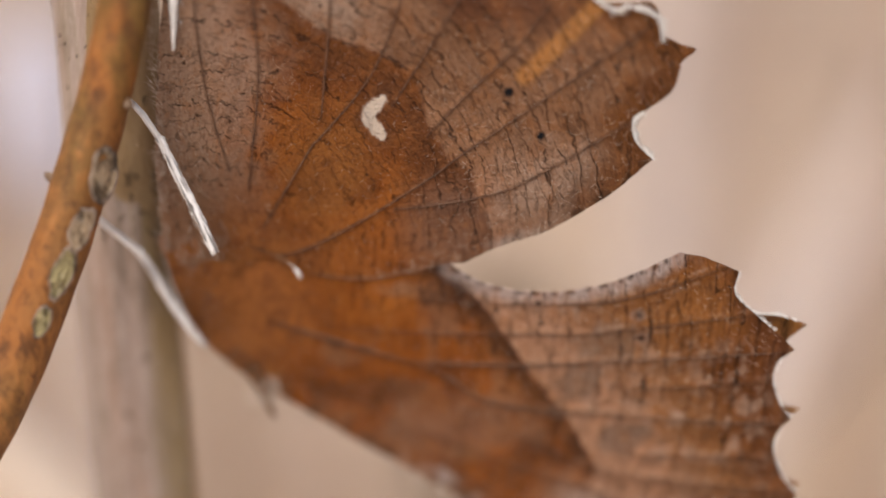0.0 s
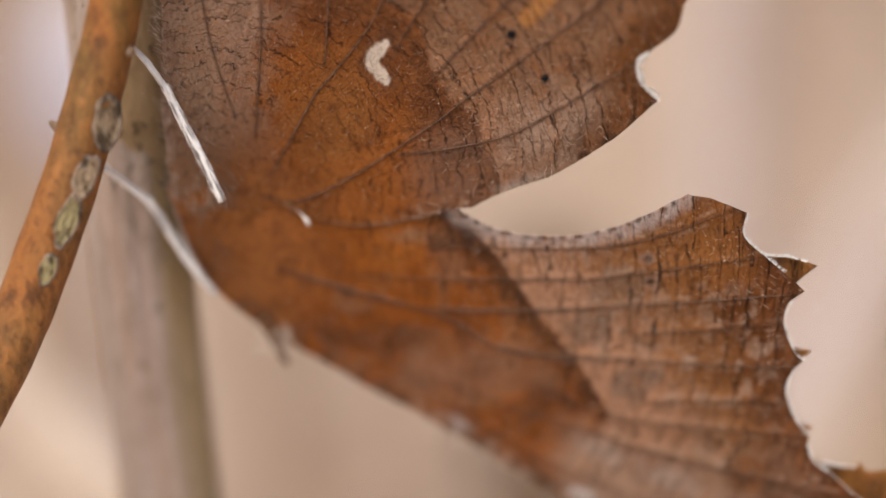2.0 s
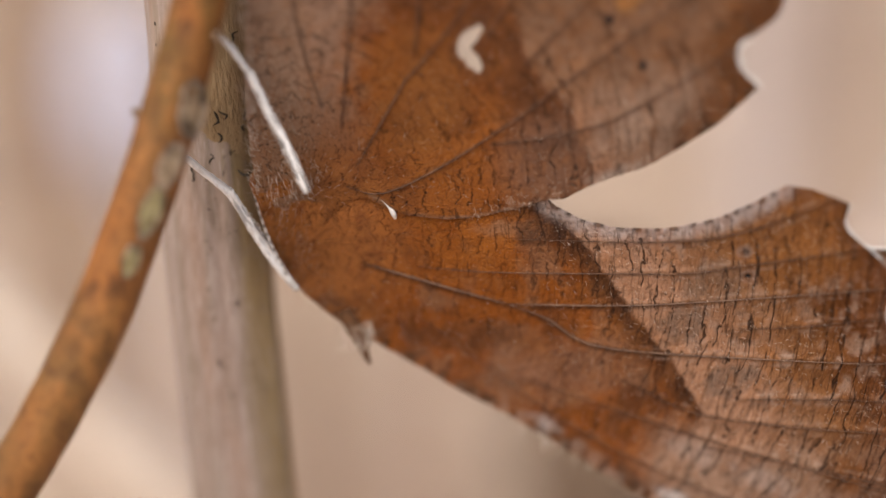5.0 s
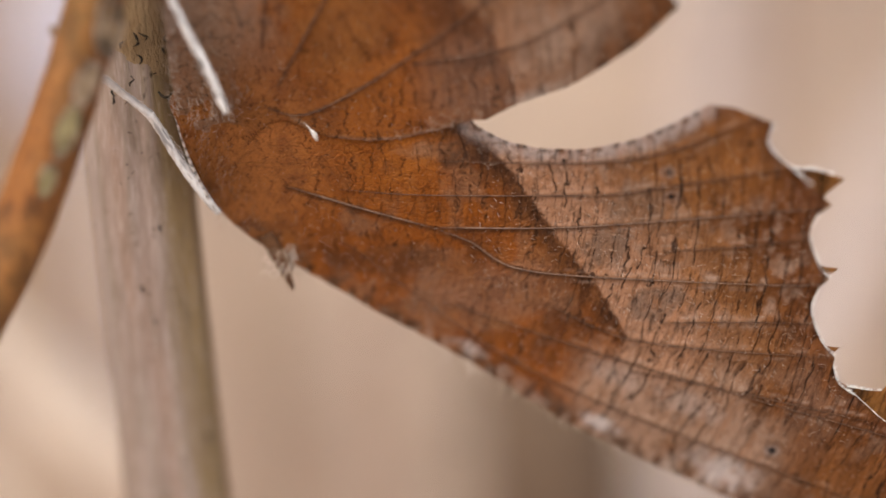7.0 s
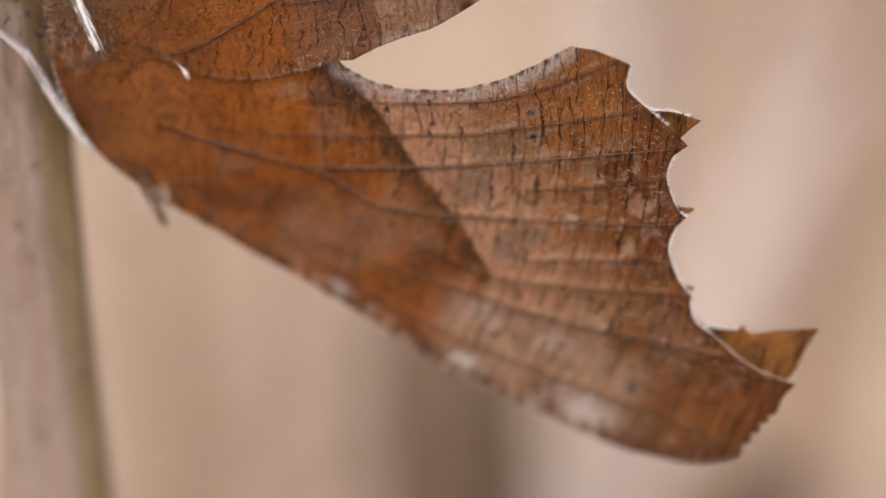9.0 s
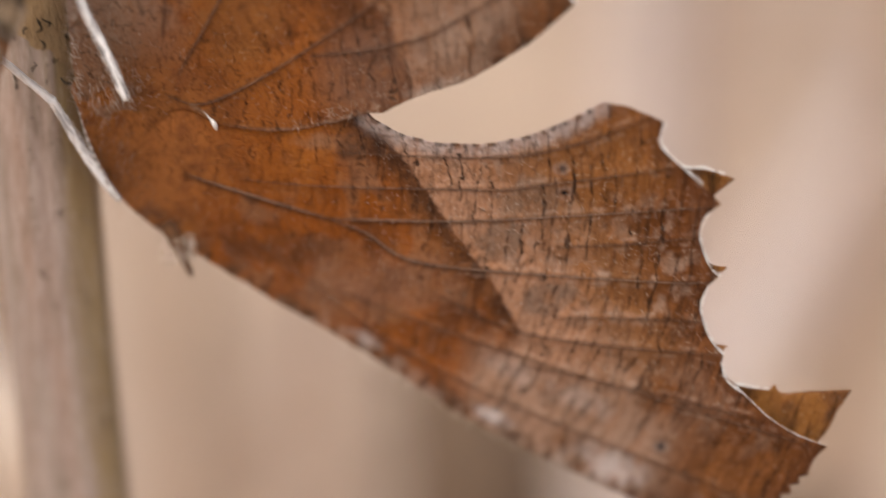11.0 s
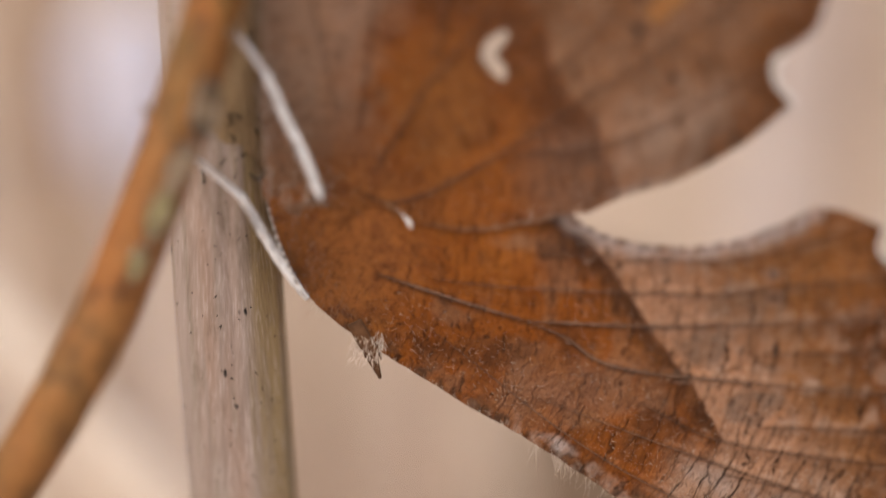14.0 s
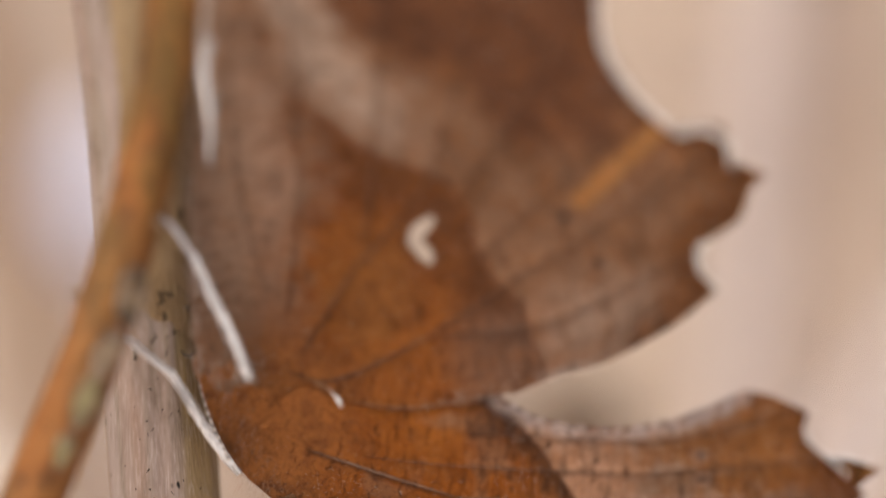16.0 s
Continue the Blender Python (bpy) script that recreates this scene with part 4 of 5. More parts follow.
        hairs.append((on_wing(x, y, -0.27), on_wing(x + ln * math.cos(a), y + ln * math.sin(a), rng.uniform(-0.2, -0.1)), (0, 0, -0.02), rng.uniform(0.003, 0.005)))
    for x, y in strewn(1300, 1.5, 14, -0.5, 10, fore_ring):
        if y > 3.5 + 0.55 * x:
            continue
        a, ln = math.atan2(y - FORE_ROOT[1], x - FORE_ROOT[0]) + rng.gauss(0.4, 0.7), rng.uniform(0.08, 0.24)
        hairs.append((on_wing(x, y, -0.27), on_wing(x + ln * math.cos(a), y + ln * math.sin(a), rng.uniform(-0.12, 0.02)), (0, 0, -0.02), rng.uniform(0.004, 0.007)))
    for _ in range(80):
        s = rng.random()
        x, y = -0.9 + 2.9 * s, -0.72 - 0.55 * s + rng.uniform(-0.5, 0.02)
        a, ln = radians(rng.gauss(80, 22)), rng.uniform(0.10, 0.26)
        hairs.append((on_wing(x, y, 0.0), on_wing(x + ln * math.cos(a), y + ln * math.sin(a), 0.12), (0, 0, -0.04), rng.uniform(0.004, 0.006)))
    part("wing_hair", hair_mesh("wing_hair", hairs, HAIR, base), top, "short pale hairs scattered on the wings", "stuff")

    hairs = []
    costa = spline([(9.4, 11.4), (4.92, 9.16), (1.26, 6.78), (-1.97, 4.93), (-5.94, 2.48), (-7.1, 1.5)], 0.05)
    for _ in range(420):
        x, y = costa[rng.randrange(len(costa))]
        a = radians(95) + rng.gauss(0, 0.35)
        long = 1.2 if 0.4 < x < 2.6 else 0.65
        ln = rng.uniform(0.1, long)
        z = float(wing_depth(x, y)) + rng.uniform(0, 0.3)
        hairs.append(((x, y + 0.02, z + 0.1), (x + ln * math.cos(a), y + ln * math.sin(a), z + rng.uniform(-0.1, 0.1)), (0.02, 0, 0), rng.uniform(0.004, 0.008)))
    for _ in range(120):
        x, y = rng.uniform(-5.6, -4.5), rng.uniform(2.7, 3.7)
        a = radians(rng.uniform(50, 150))
        ln = rng.uniform(0.2, 0.6)
        hairs.append(((x, y, 2.6), (x + ln * math.cos(a), y + ln * math.sin(a), 2.35 + rng.uniform(-0.2, 0.2)), (0.03, 0, -0.05), 0.012))
    for _ in range(16):
        x = rng.uniform(3.1, 5.2)
        y, ln, a = -1.35 - 0.36 * (x - 2.4) * 1.05, rng.uniform(0.25, 0.5), radians(rng.gauss(82, 12))
        z = float(wing_depth(x, y)) - 0.05
        hairs.append(((x, y - 0.25, z), (x + ln * math.cos(a), y + ln * math.sin(a), z - 0.05), (0.01, 0, 0), 0.005))
    part("edge_hair", hair_mesh("edge_hair", hairs, HAIR, base), top, "fine pale hairs along the front edge", "stuff")

    hairs = []
    for _ in range(900):
        y = rng.uniform(-14, 2.2)
        x = -8.3 + max(0.0, (y + 1.5) * 0.35) + max(0, -(y + 9) * 0.12) + rng.uniform(-0.1, 1.6)
        a = radians(rng.uniform(60, 140))
        ln = rng.uniform(0.15, 0.5)
        z = float(wing_depth(x, y)) - 0.1
        hairs.append(((x, y, z), (x + ln * math.cos(a), y + ln * math.sin(a), z - rng.uniform(0.05, 0.25)), (0, 0, -0.06), rng.uniform(0.003, 0.006)))
    tuft = []
    for _ in range(420):
        y = rng.uniform(-14, -1.6)
        x = -8.28 + max(0, -(y + 9) * 0.12) + rng.uniform(-0.1, 0.25)
        a, ln = radians(rng.gauss(215, 35)), rng.uniform(0.15, 0.42)
        z = float(wing_depth(x, y)) - 0.1
        tuft.append(((x, y, z), (x + ln * math.cos(a), y + ln * math.sin(a), z - rng.uniform(0.0, 0.25)), (0, -0.04, -0.04), rng.uniform(0.005, 0.009)))
    for _ in range(260):
        k = rng.random()
        x, y = -8.1 + 1.7 * k + rng.gauss(0, 0.45), -5.5 + 3.9 * k + rng.gauss(0, 0.3)
        a, ln = radians(rng.gauss(250, 45)), rng.uniform(0.12, 0.32)
        z = float(wing_depth(x, y)) - 0.12
        tuft.append(((x, y, z), (x + ln * math.cos(a), y + ln * math.sin(a), z - rng.uniform(0.02, 0.22)), (-0.02, 0, -0.04), rng.uniform(0.004, 0.007)))
    for _ in range(46):
        x, y = rng.uniform(-7.9, -6.3), rng.uniform(-2.4, -1.5)
        ln, a = rng.uniform(0.25, 0.5), radians(rng.uniform(45, 80))
        z = float(wing_depth(x, y)) - 0.2
        tuft.append(((x, y, z), (x + ln * math.cos(a), y + ln * math.sin(a), z - rng.uniform(0.1, 0.3)), (-0.03, 0.02, -0.04), rng.uniform(0.006, 0.009)))
    part("hair_tuft", hair_mesh("hair_tuft", tuft, HAIR, base), top, "curved pale hairs along the body and the leg's foot", "stuff")
    part("body_hair", hair_mesh("body_hair", hairs, DOWN, base), top, "soft greyish hair along the body", "stuff")

    hairs = []
    arcs = [[(11.45, -0.95), (11.34, -0.18), (12.12, 0.59), (12.7, 1.1)], [(12.95, 2.1), (12.73, 2.88), (13.09, 3.85), (13.43, 4.2)],
            [(13.1, 4.55), (12.87, 5.31), (13.2, 6.29), (13.67, 6.89)], [(13.64, 7.2), (13.84, 7.79), (14.34, 8.19)],
            [(12.05, 0.52), (12.5, 0.56), (12.95, 0.60), (13.5, 0.78)], [(14.2, 7.95), (14.9, 8.06), (15.36, 8.08)],
            [(8.45, -4.75), (7.85, -5.38), (7.76, -6.05), (8.1, -6.34)], [(8.62, -8.6), (8.42, -9.35), (7.5, -9.72), (6.79, -9.69), (5.54, -10.77), (4.64, -12.11), (4.41, -13.6)]]
    for k, arc in enumerate(arcs):
        broad = (1.0, 1.0, 1.0, 1.0, 0.9, 0.8, 1.5, 1.7)[k]
        back = 0.70 if k in (4, 5) else 0.0
        line = spline(arc, 0.02)
        for q, r in zip(line, line[1:]):
            d = (r - q) / (np.linalg.norm(r - q) + 1e-9)
            nx, ny = -d[1], d[0]
            if nx < 0:
                nx, ny = -nx, -ny
            gap = 0.5 + 0.5 * math.sin(7.0 * q[0] + 5.0 * q[1]) * math.sin(3.1 * q[1] - 1.7 * q[0])
            for _ in range(2):
                if rng.random() > 0.35 * broad + 0.5 * gap:
                    continue
                ln, lean = broad * (rng.uniform(0.05, 0.13) + 0.12 * gap * rng.random()), rng.gauss(0, 0.5)
                z = float(wing_depth(q[0], q[1])) + back + rng.uniform(-0.10, 0.0)
                x, y = q[0] - 0.04 * nx, q[1] - 0.04 * ny
                hairs.append(((x, y, z), (x + ln * (nx + lean * d[0]), y + ln * (ny + lean * d[1]), z + rng.uniform(-0.05, 0.12)), (0, 0, 0), rng.uniform(0.008, 0.013) * (1.0 if broad == 1.0 else 1.9)))
    rim = [(14.2, 8.05), (14.8, 8.6), (15.33, 9.09), (16.21, 9.63), (17.2, 10.0)]
    rim = [(x, y, float(wing_depth(x, y)) + 0.05) for x, y in rim]
    part("wing_rim", mesh_of("wing_rim", *tube(rim, (0.008, 0.013, 0.010, 0.009, 0.004), 6, lambda a, r: 1 + 0.4 * math.sin(9 * r) * math.sin(4.3 * r), base, 0.08), WHITE), top, "thin pale rim of the wing margin")
    part("white_fringe", hair_mesh("white_fringe", hairs, WHITE, base), top, "white fringe in the hollows of the wing edge", "stuff")
    return top


def front_stem():
    foot = to_plan((-0.085, 0.075, -0.001))
    pts = [(-10, -80, -16), (-9.2, -55, -12), (-8.6, -36, -8.4), (-8.15, -26, -7.5), (-8.15, -19, -6.2), (-8.48, -13.5, -5.1), (-9.20, -9.3, -4.2), (-10.53, -4.6, -3.5), (-11.78, -1.0, -3.3), (-13.48, 3.0, -3.05),
           (-15.05, 5.8, -2.8), (-16.9, 8.8, -2.3), (-19.6, 13.4, -1.3), (-24.0, 21, 1.1), (-30.5, 32, 5), (-40, 50, 12), (-52, 80, 26), (-68, 125, 44), foot]
    rad = (0.45, 0.6, 0.7, 0.76, 0.82, 0.84, 0.88, 0.94, 0.97, 0.98, 0.99, 1.0, 1.05, 1.1, 1.15, 1.2, 1.4, 1.6, 2.0)
    top = thing("twig", (-0.085, 0.075, 0), "orange-brown smooth twig with grey corky scars, rising from the ground", "twig")
    base = Vector(top.location)

    def skin(a, r):
        return 1 + 0.02 * math.sin(2 * a + r * 0.4) + 0.012 * math.sin(5 * a - r * 1.3) + 0.010 * math.sin(r * 3.1 + 2 * a)
    part("bark", mesh_of("bark", *tube(pts, rad, 40, skin, base, 0.35), STEM), top)

    def scar(x, y, lx, ly, wide, olive, seed, label):
        """An irregular corky scar that lies on the bark: a torn grey rim round a cracked, sunken middle."""
        n, verts, faces, cols = 40, [], [], []
        d = np.array((lx, ly)) / math.hypot(lx, ly)
        s = np.array((-d[1], d[0]))
        half = math.hypot(lx, ly) / 2
        turn = np.arange(n) * (2 * math.pi / n)
        wob = 1 + 0.30 * fbm(np.cos(turn) * 1.3 + 5, np.sin(turn) * 1.3 + 5, seed, 3) + 0.10 * fbm(turn * 3.0, turn * 0 + 2, seed + 7, 2)
        rings = ((1.0, -0.05), (0.95, 0.03), (0.87, 0.06), (0.78, 0.05), (0.68, 0.0), (0.56, -0.03), (0.44, 0.015), (0.32, 0.03), (0.20, -0.02), (0.05, -0.03))
        heart = np.array((0.36, 0.30, 0.15) if olive else (0.38, 0.28, 0.18))
        for f, h in rings:
            for k in range(n):
                u = math.cos(turn[k]) * half * f * wob[k]
                v = math.sin(turn[k]) * wide * f * wob[k]
                px, py = x + d[0] * u + s[0] * v, y + d[1] * u + s[1] * v
                rough = fbm(np.array([px * 5.0 + 30]), np.array([py * 2.5 + 30]), seed + 3, 3)[0]
                off = centre_off(px, py)
                z = -3.26 + 0.055 * py - math.sqrt(max(0.02, 0.985**2 - off * off)) - h - (0.05 * rough if f < 0.97 else 0.0)
                verts.append(V(px, py, z) - base)
                tone = np.array((0.24, 0.11, 0.045)) if f > 0.98 else np.array((0.34, 0.27, 0.22)) if f > 0.8 else heart
                if (0.5 < f < 0.6 and rough < 0.05) or rough < -0.25:
                    tone = tone * 0.5
                cols.append(tuple(np.clip(tone * (1.0 + 0.7 * rough), 0.01, 0.9)))
        for i in range(len(rings) - 1):
            for k in range(n):
                j = (k + 1) % n
                faces.append((i * n + k, i * n + j, (i + 1) * n + j, (i + 1) * n + k))
        faces.append(tuple(range((len(rings) - 1) * n, len(rings) * n)))
        part("scar", tinted(mesh_of("scar", verts, faces, SCAR), cols), top, label)

    axis = [tuple(q[:2]) for q in spline([p[:2] for p in pts[4:12]], 0.5)]

    def centre_off(x, y):
        d, side, _ = to_line(np.array([x]), np.array([y]), axis)
        return float(d[0])
    for t in TWIG_SCARS:
        scar(*t)
    part("bud", mesh_of("bud", *tube(((-9.15, -6.80, -4.0), (-8.98, -6.72, -4.15), (-8.84, -6.62, -4.2)), (0.18, 0.20, 0.08), 12, None, base, 0.08), CORK), top, "small grey bud")
    part("bud", mesh_of("bud", *tube(((-11.25, -4.2, -3.6), (-11.62, -4.3, -3.6), (-11.82, -4.45, -3.65)), (0.16, 0.18, 0.06), 10, None, base, 0.08), CORK), top, "tiny pale bud")
    return top


TWIG_SCARS = (
    (-9.84, -4.40, -0.45, 1.75, 0.40, False, 121, "grey cracked leaf scar with a raised rim"),
    (-10.58, -2.62, -0.55, 1.60, 0.36, False, 127, "pale grey torn leaf scar"),
    (-11.25, -1.14, -0.62, 1.75, 0.36, True, 133, "olive-grey corky scar"),
    (-11.92, 0.46, -0.42, 1.10, 0.27, True, 139, "olive-grey corky scar"),
)


def back_stalk():
    foot = to_plan((0.004, 0.006, -0.001))
    top = thing("dry_stalk", (0.004, 0.006, 0), "thick bleached dry reed stalk with black flecks, standing in the ground", "reed stalk")
    base = Vector(top.location)
    mid = lambda x, y: (x, y, 3.9 + 0.35 * y)
    pts = [mid(-16, -95), mid(-13.4, -55), mid(-11.6, -30), mid(-10.62, -16), mid(-10.15, -9), mid(-9.98, 0.0), mid(-9.65, 8), mid(-9.1, 18), mid(-8.3, 34), mid(-7, 60), mid(-5, 100), foot]
    rad = (1.5, 1.65, 1.72, 1.8, 1.82, 1.85, 1.85, 1.88, 1.92, 2.0, 2.1, 2.4)

    def skin(a, r):
        return 1 + 0.018 * math.sin(9 * a + 0.02 * r) + 0.012 * math.sin(17 * a) + 0.008 * math.sin(29 * a + 0.05 * r)
    verts, faces = tube(pts, rad, 72, skin, base, 0.5)
    me = mesh_of("stalk", verts, faces, STALK)
    n = len(verts)
    ang = np.arange(n) % 72 * (2 * math.pi / 72)
    run = (np.arange(n) // 72) * 0.5
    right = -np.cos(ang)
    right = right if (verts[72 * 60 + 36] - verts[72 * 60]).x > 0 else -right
    n1, n2 = fbm(ang * 4, run * 0.10, 71, 3), fbm(ang * 9 + 5, run * 0.25, 75, 3)
    c = np.zeros((n, 3)) + np.array((0.41, 0.325, 0.280))
    c = mix3(c, (0.40, 0.275, 0.212), smooth(0.0, 0.5, n1) * 0.8)
    c = mix3(c, (0.33, 0.27, 0.21), smooth(0.0, 0.5, n2) * 0.7)
    # right flank painted darker: the side turned from the light, shade put into colour
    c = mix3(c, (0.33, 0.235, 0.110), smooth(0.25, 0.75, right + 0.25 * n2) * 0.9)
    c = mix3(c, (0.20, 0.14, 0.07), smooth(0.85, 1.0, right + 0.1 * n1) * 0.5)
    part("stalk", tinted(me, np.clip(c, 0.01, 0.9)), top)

    def shell(y0, y1, a0, a1, grow, mat, name, label):
        """A strip of dried leaf sheath that hugs the stalk between two heights and two angles, pointed below."""
        axis = spline(pts, 0.4)
        axis = [q for q in axis if y0 <= q[1] <= y1]
        verts, faces, n = [], [], 14
        for i, q in enumerate(axis):
            s = i / (len(axis) - 1)
            tight = 1 - 0.85 * max(0.0, (s - 0.91) / 0.09) ** 1.3
            for k in range(n):
                f = k / (n - 1)
                left = a0 + 26 * min(1.0, max(0.0, (0.92 - s) / 0.25))
                a = radians(left + (a1 - left) * (1 - (1 - f) * tight))
                r = 1.83 + grow * math.sin(math.pi * min(1, f * 1.02)) ** 0.5 + 0.02 * math.sin(9 * f + 3 * s)
                verts.append(V(q[0] + r * math.sin(a), q[1], q[2] - 1.06 * r * math.cos(a)) - base)
        for i in range(len(axis) - 1):
            for k in range(n - 1):
                faces.append((i * n + k, i * n + k + 1, (i + 1) * n + k + 1, (i + 1) * n + k))
        part(name, mesh_of(name, verts, faces, mat), top, label)
    shell(-26, -2.2, -38, 100, 0.13, SHEATH, "leaf_sheath", "brown cracked leaf sheath")
    rng = random.Random(11)
    flecks = []
    for _ in range(150):
        y = rng.uniform(-14, 12)
        a = radians(rng.uniform(-75, 60))
        cx = -9.98 + (0.04 * y if y > 0 else 0.06 * min(0.0, y + 5.5))
        r = 1.87
        p = np.array((cx + r * math.sin(a), y, 3.9 + 0.35 * y - 1.05 * r * math.cos(a)))
        ln = rng.uniform(0.04, 0.2)
        t = rng.gauss(0, 0.6)
        flecks.append((p, p + np.array((ln * math.sin(t) * math.cos(a), ln * math.cos(t), -0.02)), (0, 0, -0.01), rng.uniform(0.012, 0.035)))
    part("flecks", hair_mesh("flecks", flecks, CRACK, base), top, "black flecks of mould", "stuff")
    cracks = []
    for _ in range(20):
        y, a = rng.choice((rng.uniform(-13, -2.3), rng.uniform(-5.5, -2.4))), radians(rng.choice((-14, 0, 12, 30, 48)) + rng.gauss(0, 7))
        pts2 = []
        for k in range(4):
            r = 1.99
            pts2.append((-9.98 + 0.06 * min(0.0, y + 5.5) + r * math.sin(a), y, 3.9 + 0.35 * y - 1.06 * r * math.cos(a)))
            y, a = y + rng.uniform(0.04, 0.16), a + rng.gauss(0, 0.04)
        cracks.append(tube(pts2, (0.012, rng.uniform(0.025, 0.055), rng.uniform(0.02, 0.045), 0.010), 6, None, base, 0.1))
    part("cracks", mesh_of("cracks", *joined(*cracks), CRACK), top, "black cracks in the sheath")
    return top


# ---- the ground and the dry growth behind ----
def ground():
    n, verts, faces = 120, [], []
    xs = np.concatenate([-np.geomspace(80, 0.008, n // 2), np.geomspace(0.008, 80, n // 2)])
    for y in xs + 0.45:
        for x in xs:
            verts.append((x, y, 0.010 * noise.noise((x * 9, y * 9, 0)) + 0.004 * noise.noise((x * 31, y * 31, 4))))
    for j in range(n - 1):
        for i in range(n - 1):
            faces.append((j * n + i, j * n + i + 1, (j + 1) * n + i + 1, (j + 1) * n + i))
    ob = new("ground", mesh_of("ground", verts, faces, GROUND))
    return tagged(ob, "ground covered in dry straw-coloured litter", "ground", kind="structure")


def strip_mesh(name, line, base, mat, fold, grow=1.0, lift=0.0):
    verts, faces = [], []
    for q in line:
        c, w = V(*q[:3]), q[3] * MM * grow
        for u, d in ((-1, 0), (-0.5, -fold * 0.8), (0, -fold), (0.5, -fold * 0.8), (1, 0), (0.5, -fold * 0.8 + 0.25), (0, -fold + 0.3), (-0.5, -fold * 0.8 + 0.25)):
            verts.append(c + Vector((u * w, d * w - lift * MM, 0)) - base)
    m = 8
    for i in range(len(line) - 1):
        for k in range(m):
            j = (k + 1) % m
            faces.append((i * m + k, i * m + j, (i + 1) * m + j, (i + 1) * m + k))
    faces += [tuple(range(m))[::-1], tuple(range((len(line) - 1) * m, len(line) * m))]
    return mesh_of(name, verts, faces, mat)


def blade(name, pts, widths, mat, label, fold=0.25):
    """A dry leaf: a folded blade with a midrib, along plan points down to the ground."""
    line = spline([(*p, w) for p, w in zip(pts, widths)], 3.0)
    base = V(*line[-1][:3])
    top = thing(name, base, label, "leaf", "dry growth behind")
    part("blade", strip_mesh("blade", line, base, mat, fold), top)
    part("midrib", mesh_of("midrib", *tube([(q[0], q[1], q[2] - q[3] * fold) for q in line[::4]], [max(0.08, q[3] * 0.08) for q in line[::4]], 6, None, base, 3.0), TAN), top)


def reed(name, pts, wide, mat, label):
    """A dry reed: a round stem with swollen joints and a torn sheath at each."""
    base = V(*pts[-1])
    top = thing(name, base, label, "reed stalk", "dry growth behind")
    rad = [wide * f for f in (0.6, 0.85, 1.0, 1.05, 1.1, 1.15)]
    part("stem", mesh_of("stem", *tube(pts, rad, 20, lambda a, r: 1 + 0.02 * math.sin(9 * a), base, 3.0), mat), top)
    line = spline([(*p, r) for p, r in zip(pts, rad)], 3.0)
    for i in range(12, len(line) - 6, 26):
        q, r = line[i], line[i + 1]
        part("joint", mesh_of("joint", *tube([q[:3] - (r - q)[:3] * 0.5, q[:3], q[:3] + (r - q)[:3] * 0.5], (q[3] * 1.0, q[3] * 1.14, q[3] * 1.0), 16, None, base, 0.5), TAN), top)


def litter():
    """Dry blades strewn over the ground behind the stalk."""
    rng = random.Random(31)
    verts, faces = [], []
    for _ in range(420):
        x, y, a = rng.uniform(-0.30, 0.30), rng.uniform(0.12, 1.0), rng.uniform(0, math.pi)
        ln, w, h = rng.uniform(0.04, 0.13), rng.uniform(0.0015, 0.005), rng.uniform(0.001, 0.016)
        d, q = Vector((math.cos(a), math.sin(a), rng.uniform(-0.1, 0.1))), Vector((-math.sin(a), math.cos(a), 0))
        k = len(verts)
        for s, lift in ((-1, 0), (0, h), (1, 0)):
            c = Vector((x, y, 0.008)) + d * (ln * s / 2) + Vector((0, 0, lift))
            for u, v in ((-1, 0), (0, 0.0008), (1, 0), (0, -0.0008)):
                verts.append(c + q * (w * u * (1.0 if s == 0 else 0.4)) + Vector((0, 0, v)))
        for i in range(2):
            for j in range(4):
                faces.append((k + i * 4 + j, k + i * 4 + (j + 1) % 4, k + i * 4 + 4 + (j + 1) % 4, k + i * 4 + 4 + j))
        faces += [(k + 3, k + 2, k + 1, k), (k + 8, k + 9, k + 10, k + 11)]
    ob = new("grass_litter", mesh_of("grass_litter", verts, faces, STRAW))
    tagged(ob, "dry straw blades strewn over the ground", "dry grass", kind="stuff")


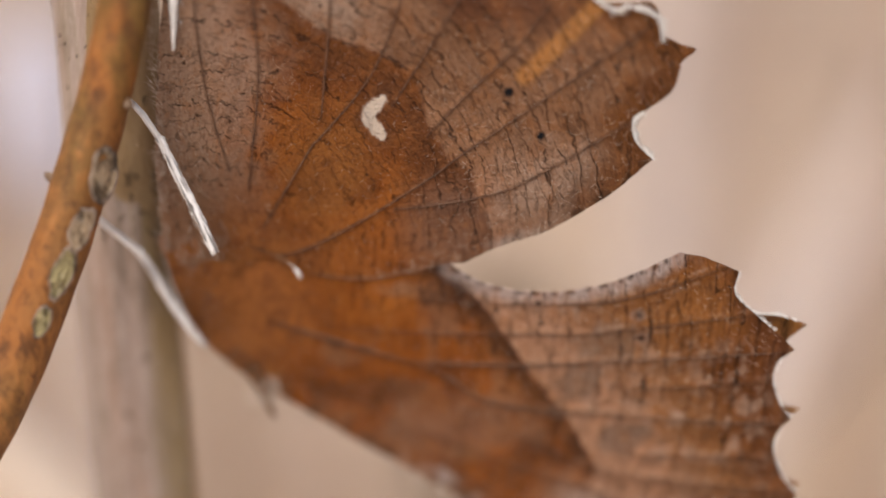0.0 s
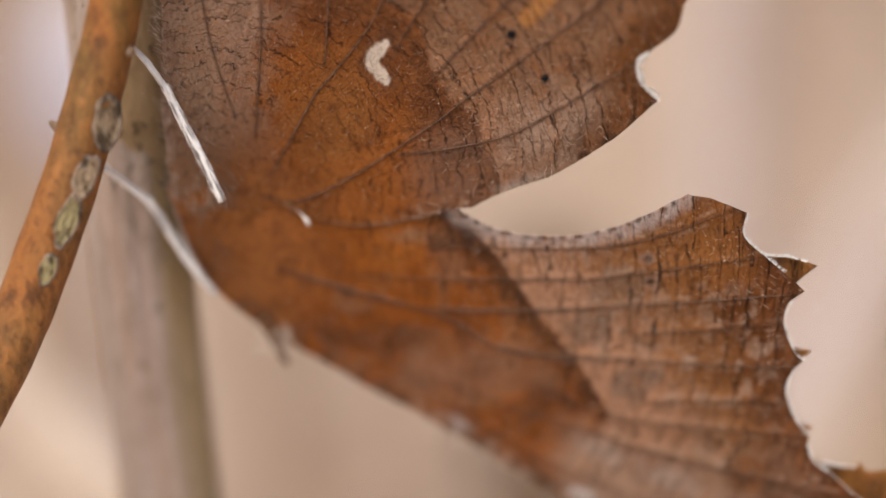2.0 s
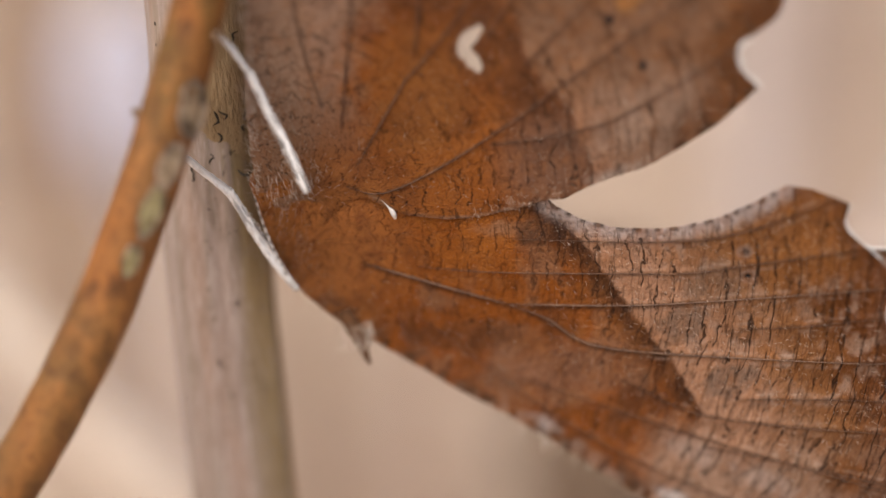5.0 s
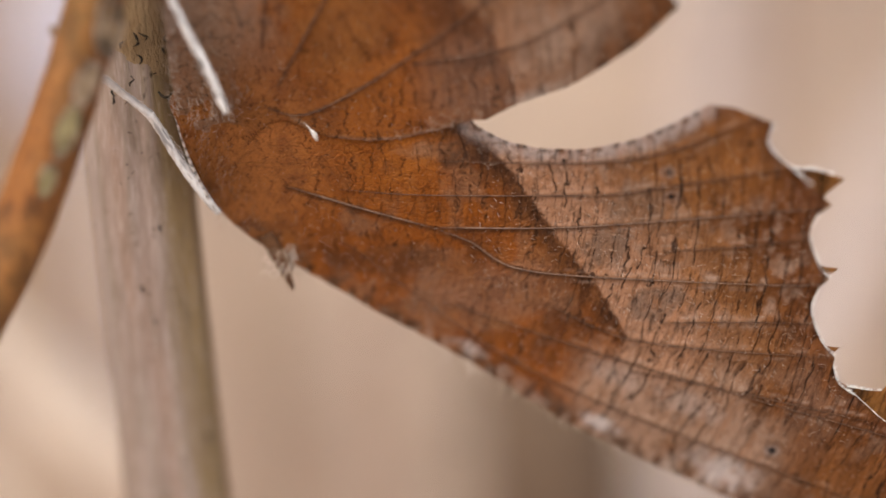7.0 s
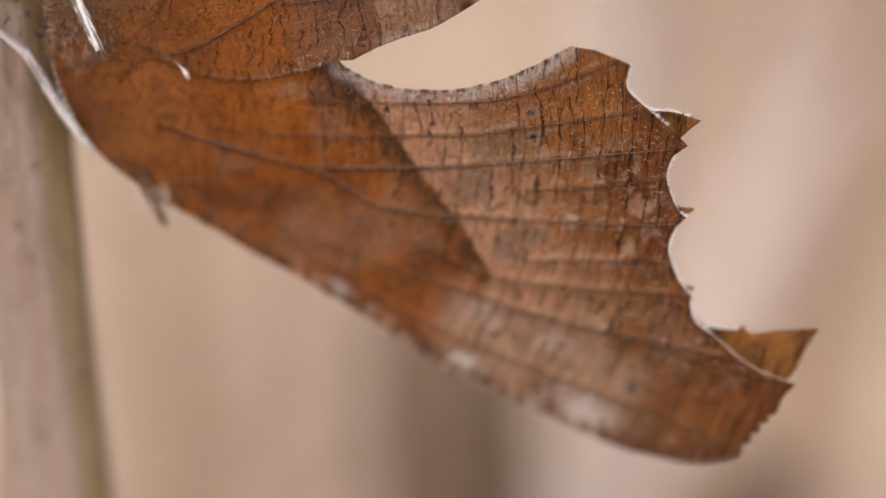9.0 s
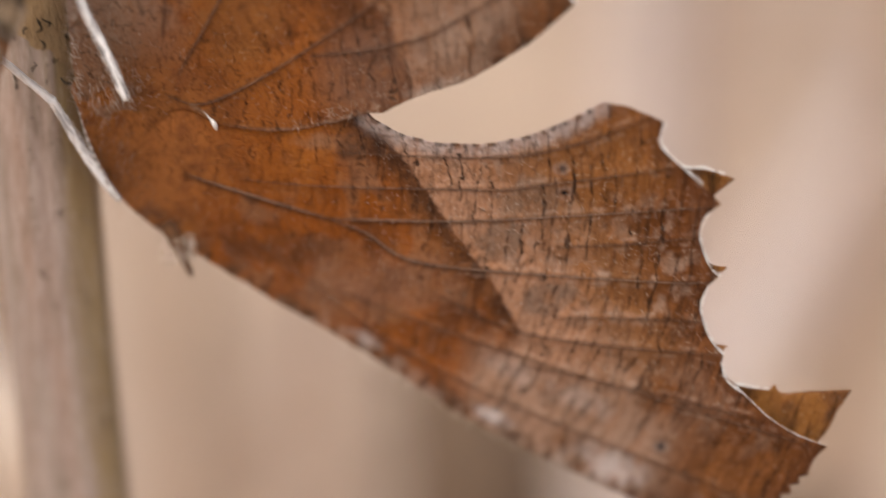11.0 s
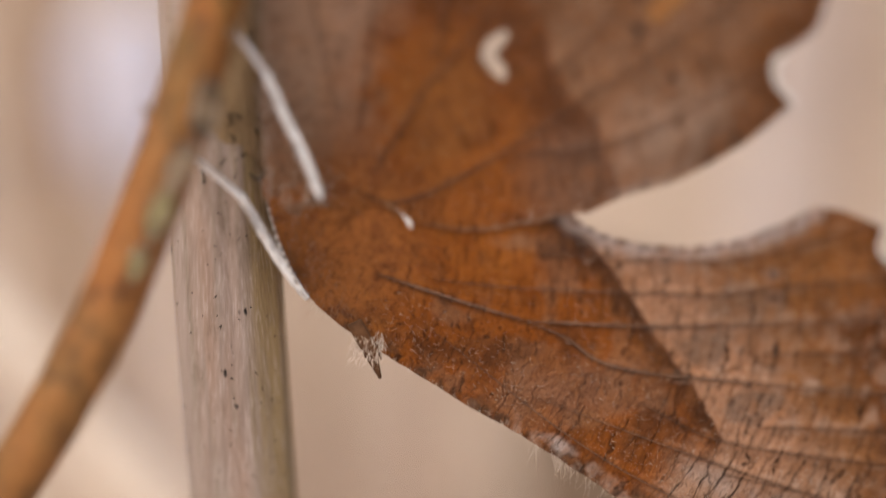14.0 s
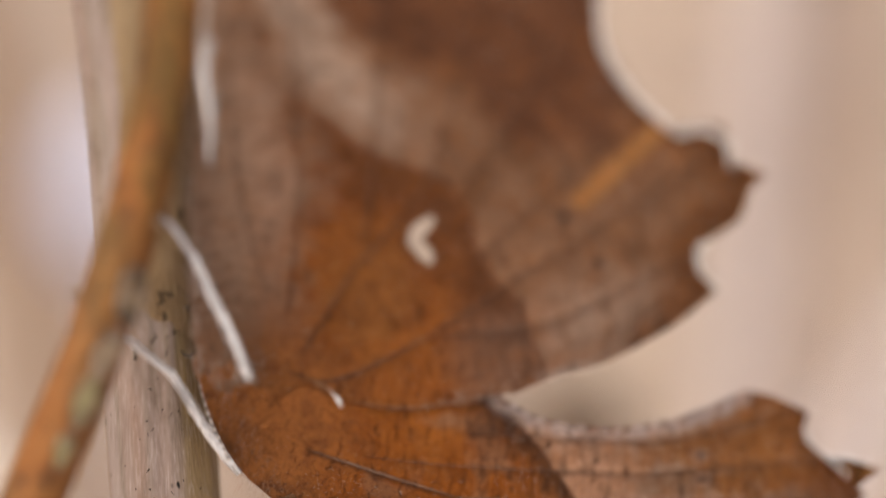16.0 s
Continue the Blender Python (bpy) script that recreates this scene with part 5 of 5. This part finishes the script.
def background():
    # each: a plan point that it passes, height above it, lean, half width, material
    rows = (
        # added pale reed in place of an upright streak of blurred bright light
        ((18.8, -7, 90), 140, (0.01, 0.0), 2.4, PALE, "pale upright reed shape standing in for a blurred bright streak"),
        ((23.4, -7, 120), 120, (0.03, 0.0), 1.4, STRAW, "thin straw-coloured upright reed stem"),
        ((-6.0, 20, 110), 40, (0.02, 0.05), 2.6, STRAW, "straw-coloured upright dry reed stem"),
        ((-13.5, 30, 110), 30, (-0.03, 0.0), 1.6, TAN, "tan upright dry reed stem"),
        ((39.5, -12, 95), 110, (0.16, 0.0), 1.6, TAN, "tan upright reed stem"),
        # added stub: the shaded gap between stems, drawn as a dark brown shape
        ((6.9, 19.2, 80), 17, (-0.04, 0.1), 5.6, UMBER, "short dark brown stub standing in for a dark patch in the growth"),
        ((-27.5, -2, 75), 110, (-0.12, 0.05), 1.4, TAN, "tan dry reed stem"),
        # added stub for a dark clump low on the right
        ((27.0, 27.5, 85), 2, (0.10, 0.1), 4.5, UMBER, "short dark brown stub standing in for a dark patch in the growth"),
        ((46.0, 8, 150), 200, (0.05, 0.0), 2.6, STRAW, "straw-coloured slender dry reed stem"),
        ((31.0, -30, 160), 200, (0.0, 0.0), 2.4, STRAW, "straw-coloured upright dry reed stem"),
    )
    for at, high, lean, wide, mat, label in rows:
        reed("dry_reed", upright(*at, high, lean), wide, mat, label)
    # added blade: its whitish shape stands in for a bright highlight blurred to a disc
    c = V(-25.2, -7.9, 90)
    heights = ((8.4, 0.8), (6.8, 3.2), (3.0, 4.3), (-1, 4.4), (-4.8, 3.3), (-7.0, 0.7), (-30, 0.35), (-90, 0.4), (-c.z / MM - 1, 0.5))
    blade("highlight_stand_in", [to_plan(c + Vector((0, 0, h * MM))) for h, _ in heights], [w for _, w in heights], HIGHLIGHT, "broad whitish leaf shape on a thin stalk, standing in for a blurred bright highlight", 0.12)
    pts = [(-60, -30, 46), (-30, 1, 48), (-22.9, 9.1, 50), (-19, 13.7, 50), (-15.5, 19, 52), (-6, 45, 70), to_plan((0.02, 0.16, -0.001))]
    blade("dry_leaf", pts, (1.5, 1.7, 1.9, 2.0, 2.0, 2.0, 1.5), CREAM, "pale dry grass leaf arching down to the ground")
    pts = [(62, -36, 130), (43, -7, 125), (31.5, 10, 122), (21.5, 25, 120), (8, 44, 120), to_plan((-0.02, 0.25, -0.001))]
    blade("dry_leaf", pts, (2.5, 3.6, 4.4, 4.0, 3.0, 1.5), PALE, "long pale dry grass leaf slanting to the ground")



ground()
litter()
background()
back_stalk()
front_stem()
butterfly()


def motions():
    """Nothing but the camera moves."""


motions()
